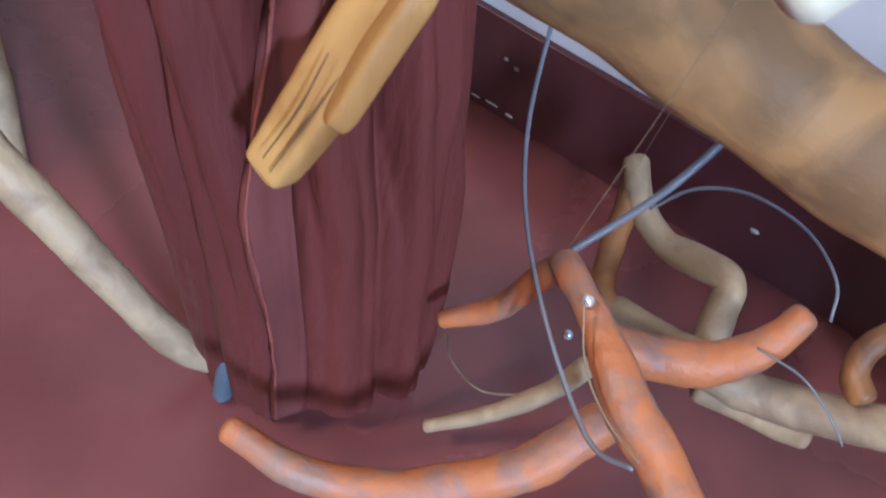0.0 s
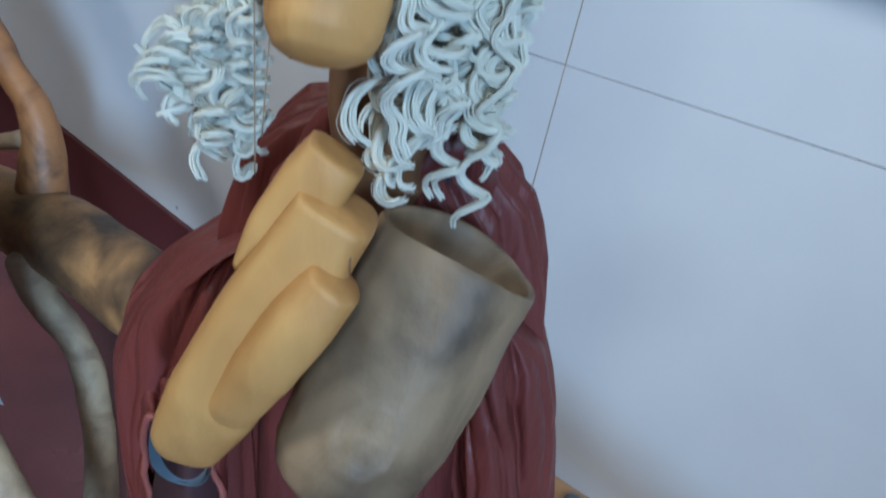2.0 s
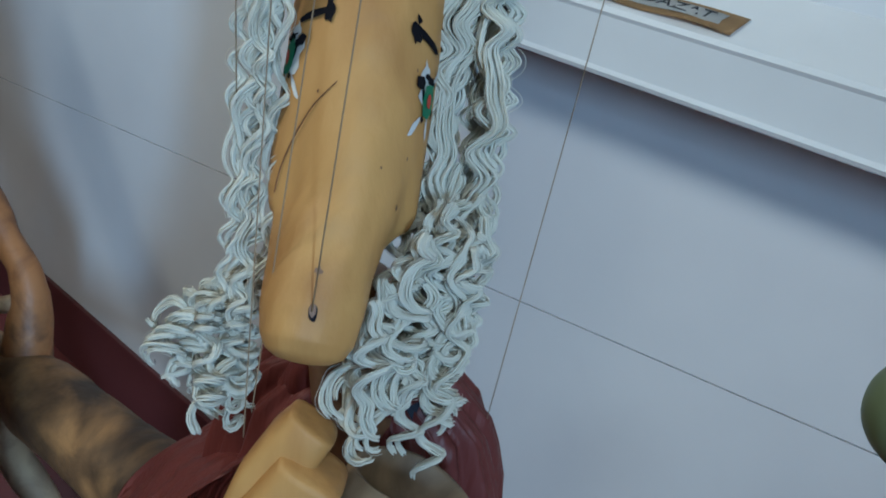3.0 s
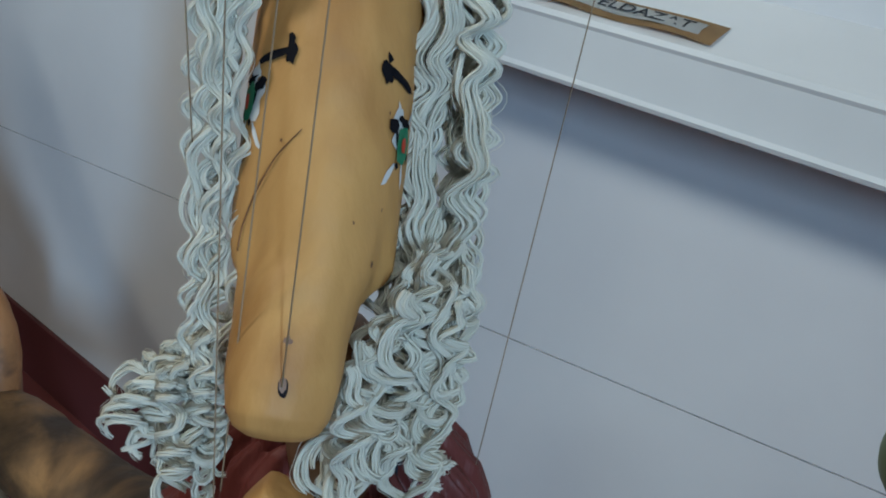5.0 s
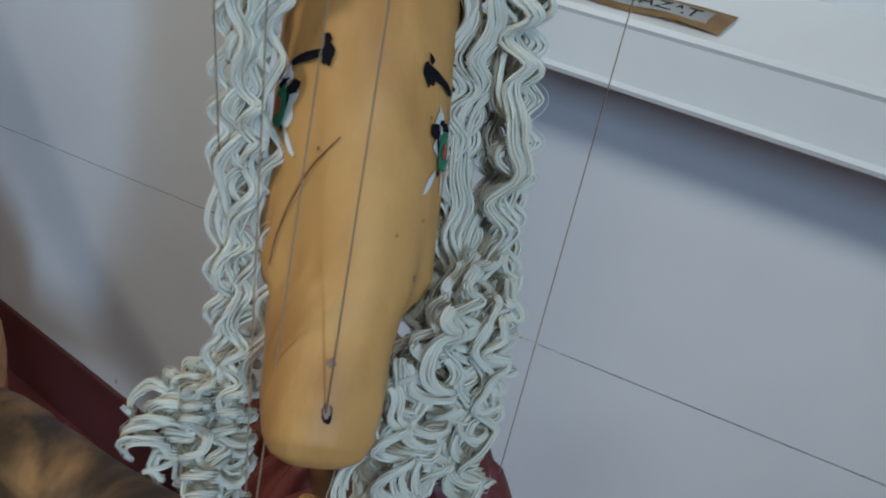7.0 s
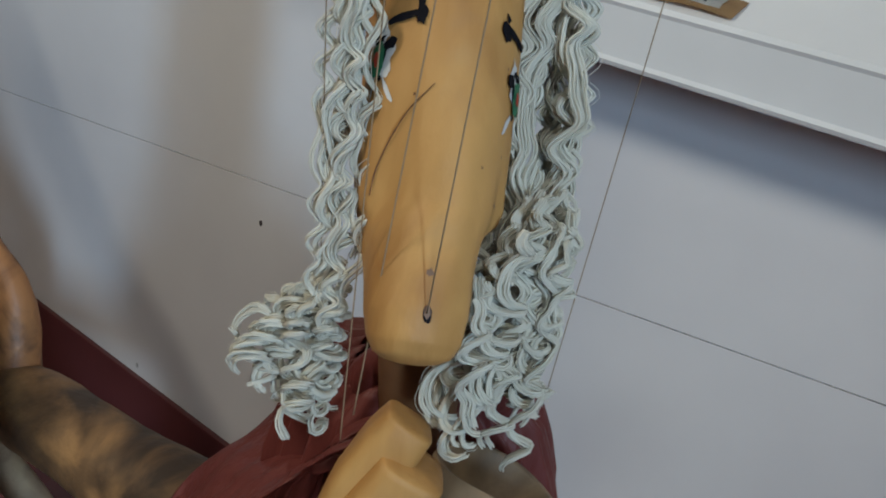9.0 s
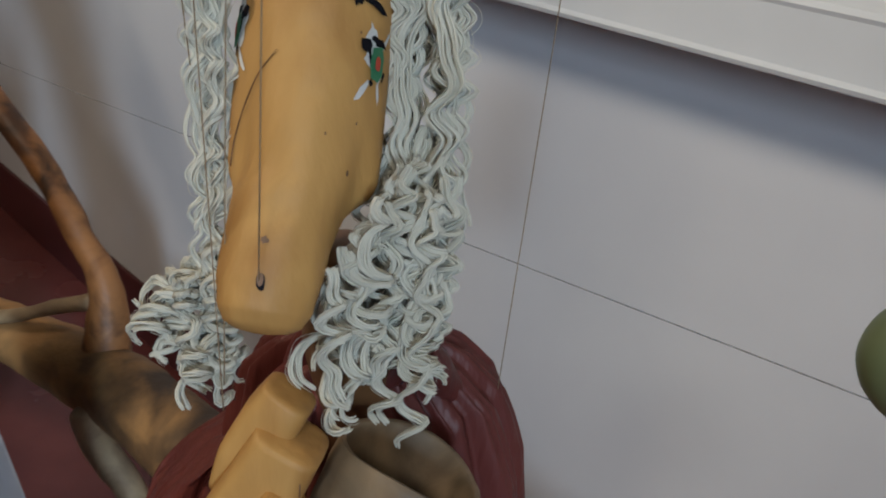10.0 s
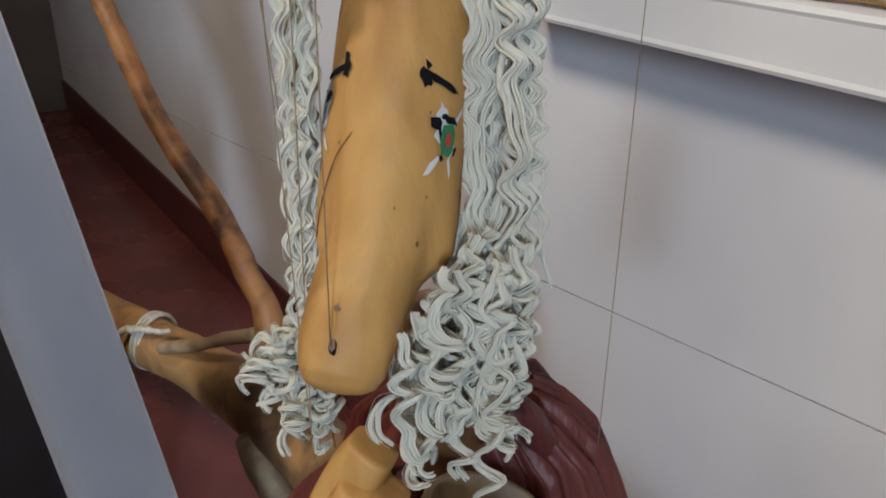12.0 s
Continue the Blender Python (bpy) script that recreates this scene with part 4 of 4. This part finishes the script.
for px in (0, 1):
    bm = bmesh.new()
    c = ((0.182, 0.311, 0.389), (0.225, 0.385, 0.211))[px]
    bmesh.ops.create_uvsphere(bm, u_segments=16, v_segments=10, radius=0.005, matrix=Matrix.Translation(c))
    part("rivet", bm, BRIGHT, drift, "shiny steel rivet")

# coiled nylon lines about the figure
NL = "loose pale nylon line curling over the driftwood figure"
thread("nylon_line", [p for p, r in spline([(0.163, 0.559, 0.487), (0.154, 0.520, 0.432), (0.147, 0.470, 0.391), (0.150, 0.414, 0.357), (0.162, 0.347, 0.337), (0.180, 0.275, 0.326), (0.195, 0.225, 0.331), (0.214, 0.202, 0.352)], [0] * 8, 8)], 0.0022, CLEARLINE, NL, "nylon line", "loose lines")
thread("nylon_line", [p for p, r in spline([(0.217, 0.450, 0.250), (0.264, 0.471, 0.284), (0.303, 0.489, 0.319), (0.342, 0.514, 0.366), (0.379, 0.541, 0.423)], [0] * 5, 8)], 0.0042, CLEARLINE, "flat pale plastic strip over the driftwood figure", "plastic strip", "loose lines")
thread("nylon_line", [p for p, r in spline([(0.301, 0.499, 0.270), (0.330, 0.495, 0.311), (0.375, 0.481, 0.327), (0.420, 0.444, 0.328), (0.444, 0.401, 0.314), (0.447, 0.376, 0.286)], [0] * 6, 8)], 0.0018, CLEARLINE, NL, "nylon line", "loose lines")
thread("nylon_line", [p for p, r in spline([(0.129, 0.449, 0.083), (0.138, 0.422, 0.069), (0.172, 0.398, 0.052), (0.221, 0.391, 0.061)], [0] * 4, 8)], 0.0012, NYLON, NL, "nylon line", "loose lines")
thread("nylon_line", [p for p, r in spline([(0.175, 0.304, 0.401), (0.175, 0.262, 0.388), (0.186, 0.223, 0.385), (0.203, 0.192, 0.389)], [0] * 4, 8)], 0.0009, NYLON, NL, "nylon line", "loose lines")
thread("nylon_line", [p for p, r in spline([(0.357, 0.332, 0.305), (0.388, 0.304, 0.310), (0.411, 0.276, 0.298), (0.429, 0.261, 0.278)], [0] * 4, 8)], 0.0012, CLEARLINE, NL, "nylon line", "loose lines")
for a, b in (((0.183, 0.380, 0.355), (0.188, 0.338, 0.645)), ((0.306, 0.573, 0.252), (0.251, 0.455, 0.537))):
    thread("puppet_thread", straight(a, b), 0.0003, NYLON, "thin dark thread rising from the driftwood figure", "thread", "figure threads")

# ---- neighbouring puppet pieces that hang at the edge of the view ----
bm = bmesh.new()
limb(bm, [(0.127, 0.206, 0.737), (0.134, 0.208, 0.744), (0.146, 0.211, 0.758), (0.169, 0.220, 0.773)], [0.0145, 0.0150, 0.0150, 0.0150], 8, 18, 0.05, 20, 2)
tagged(link_mesh("carved_stick", bm, BONE), "pale smooth carved wooden stick hanging from a thread", "stick")
thread("puppet_thread", straight((0.160, 0.219, 0.769), (0.30, 0.17, TOP)), 0.0003, NYLON, "thin thread holding a pale wooden stick", "thread", "stick threads")

# ---- white drape hanging beside the log ----
bm = bmesh.new()
rings = []
for i in range(60):
    z = 0.54 + 2.74 * i / 59
    row = []
    for j in range(30):
        u = j / 29
        row.append(V((-0.440 - 0.215 * (z - 0.664) - 0.118 * u, 0.550 - 0.02 * u + 0.012 * math.sin(5.5 * u + 0.8) + 0.004 * math.sin(3 * z + 4 * u), z)))
    rings.append(row)
loft(bm, rings, False, 0, False)
bmesh.ops.solidify(bm, geom=bm.faces[:], thickness=0.003)
tagged(link_mesh("drape", bm, DRAPE), "white cloth banner hanging from the ceiling beside the log", "curtain")

# ---- added black box beyond the banner, for the dark corner and shaded floor ----
bm = bmesh.new()
box(bm, (-0.33, -0.18, 0.0), (0.33, 0.18, 0.95), Matrix.Translation((-1.10, 0.55, 0.0)) @ Euler((0, 0, 0.25)).to_matrix().to_4x4(), 0.006)
tagged(link_mesh("shade_box", bm, BLACKWOOD, None, False), "added black box that fills the dark corner and shades the floor", "plinth")

# ---- painted gourd hanging beside the marionette ----
bm = bmesh.new()
rings = []
for i in range(25):
    th = math.pi * (i + 0.02) / 24.04
    rings.append([V((0.167 + 0.037 * math.sin(th) * math.cos(a), 0.315 + 0.026 * math.sin(th) * math.sin(a), 1.076 + 0.033 * math.cos(th) * (1 + 0.1 * math.cos(a)))) for a in [2 * math.pi * k / 28 for k in range(28)]])
loft(bm, rings)
tagged(link_mesh("painted_gourd", bm, OLIVE), "olive green painted wooden ball hanging on a thread", "ornament")
thread("puppet_thread", straight((0.160, 0.315, 1.10), (0.162, 0.31, TOP)), 0.0003, NYLON, "thin thread holding the olive green ball", "thread", "ornament threads")

# ---- card label on the shelf ----
S0, S1 = V((-0.0, -(SHELF_OUT - 0.012), SHELF_Z + 0.069)), V((0.0, 0.0, SHELF_Z + 0.110))
CARD_A, CARD_Q0, CARD_Q1 = -0.332, 0.0, 0.042
RISE = (S1 - S0).normalized()
TOPSIDE = ROOM @ Matrix((( 1, 0, 0, 0), (0, RISE.y, -RISE.z, S0.y), (0, RISE.z, RISE.y, S0.z), (0, 0, 0, 1)))   # x along the shelf, y up its slope
card = thing("label_card", TOPSIDE @ V((CARD_A, 0.02, 0)), "tan card label with a printed white strip lying on the shelf", "label")


def sheet(name, x0, x1, y0, y1, lift, mat, curl):
    bm = bmesh.new()
    rows_ = []
    for i in range(31):
        x = x0 + (x1 - x0) * i / 30
        up = lift + curl * (0.5 + 0.5 * math.sin(i * 0.33)) 
        rows_.append([TOPSIDE @ V((x, y, up * (1 - 0.7 * (y - y0) / (y1 - y0)) + (lift if y > y0 else 0))) for y in (y0, y0 + (y1 - y0) * 0.33, y0 + (y1 - y0) * 0.66, y1)])
    loft(bm, rows_, False, 0, False)
    bmesh.ops.solidify(bm, geom=bm.faces[:], thickness=0.0006)
    return part(name, bm, mat, card)


sheet("card", CARD_A - 0.19, CARD_A, CARD_Q0, CARD_Q1, 0.0012, CARD, 0.004)
sheet("printed_strip", CARD_A - 0.175, CARD_A - 0.017, CARD_Q0 + 0.009, CARD_Q1 - 0.009, 0.0030, PAPER, 0.003)
txt = bpy.data.curves.new("printed_text", "FONT")
txt.body, txt.size, txt.extrude, txt.align_x = "ELDAZAT", 0.0215, 0.0002, "RIGHT"
tob = new("printed_text", txt)
text_mesh = bpy.data.meshes.new_from_object(tob)
bpy.data.objects.remove(tob)
text_mesh.transform(Matrix.Translation(-parent_place(card)) @ TOPSIDE @ Matrix.Translation((CARD_A - 0.026, CARD_Q0 + 0.0125, 0.0068)) @ Matrix.Diagonal((1.05, 1, 1, 1)))
text_mesh.materials.append(INK)
text_ob = new("printed_text", text_mesh)
text_ob.parent = card

# ---- chips in the paint of the skirting ----
for i, (p, w, h) in enumerate((((0.210, 0.874, 0.107), 0.0035, 0.0030), ((0.225, 0.863, 0.101), 0.0040, 0.0030), ((0.540, 0.643, 0.071), 0.0065, 0.0040), ((0.208, 0.875, 0.018), 0.011, 0.0014), ((0.233, 0.857, 0.016), 0.007, 0.0018), ((0.184, 0.892, 0.015), 0.008, 0.0012))):
    bm = bmesh.new()
    rr = random.Random(i)
    loft(bm, [[V(p) + ALONG * w * math.cos(a) * k * (0.7 + 0.5 * rr.random()) + V((0, 0, 1)) * h * math.sin(a) * k * (0.7 + 0.5 * rr.random()) - INTO * e for a in [2 * math.pi * j / 12 for j in range(12)]] for k, e in ((1.0, -0.002), (0.9, 0.0006))])
    part("paint_chip", bm, CHIP, skirt)

# ---- small marks on the white wall ----
GREYMARK = material("grey_scuff", (0.45, 0.44, 0.45), 0.8, bump=0.1)
DARKMARK = material("dark_speck", (0.06, 0.05, 0.05), 0.8, bump=0.1)
for a, z, w, h, slant, mat in ((-1.016, 0.639, 0.0045, 0.0055, 0.0, DARKMARK), (-1.331, 0.186, 0.004, 0.006, 0.0, GREYMARK)):
    bm = bmesh.new()
    rr = random.Random(int(z * 1000))
    ring = [(w * math.cos(t) * (0.7 + 0.5 * rr.random()), h * math.sin(t) * (0.7 + 0.5 * rr.random())) for t in [2 * math.pi * j / 16 for j in range(16)]]
    loft(bm, [[at_wall(a + x * k, e, z + y * k + slant * x) for x, y in ring] for k, e in ((1.0, -0.001), (0.95, 0.0004))])
    part("scuff", bm, mat, north)
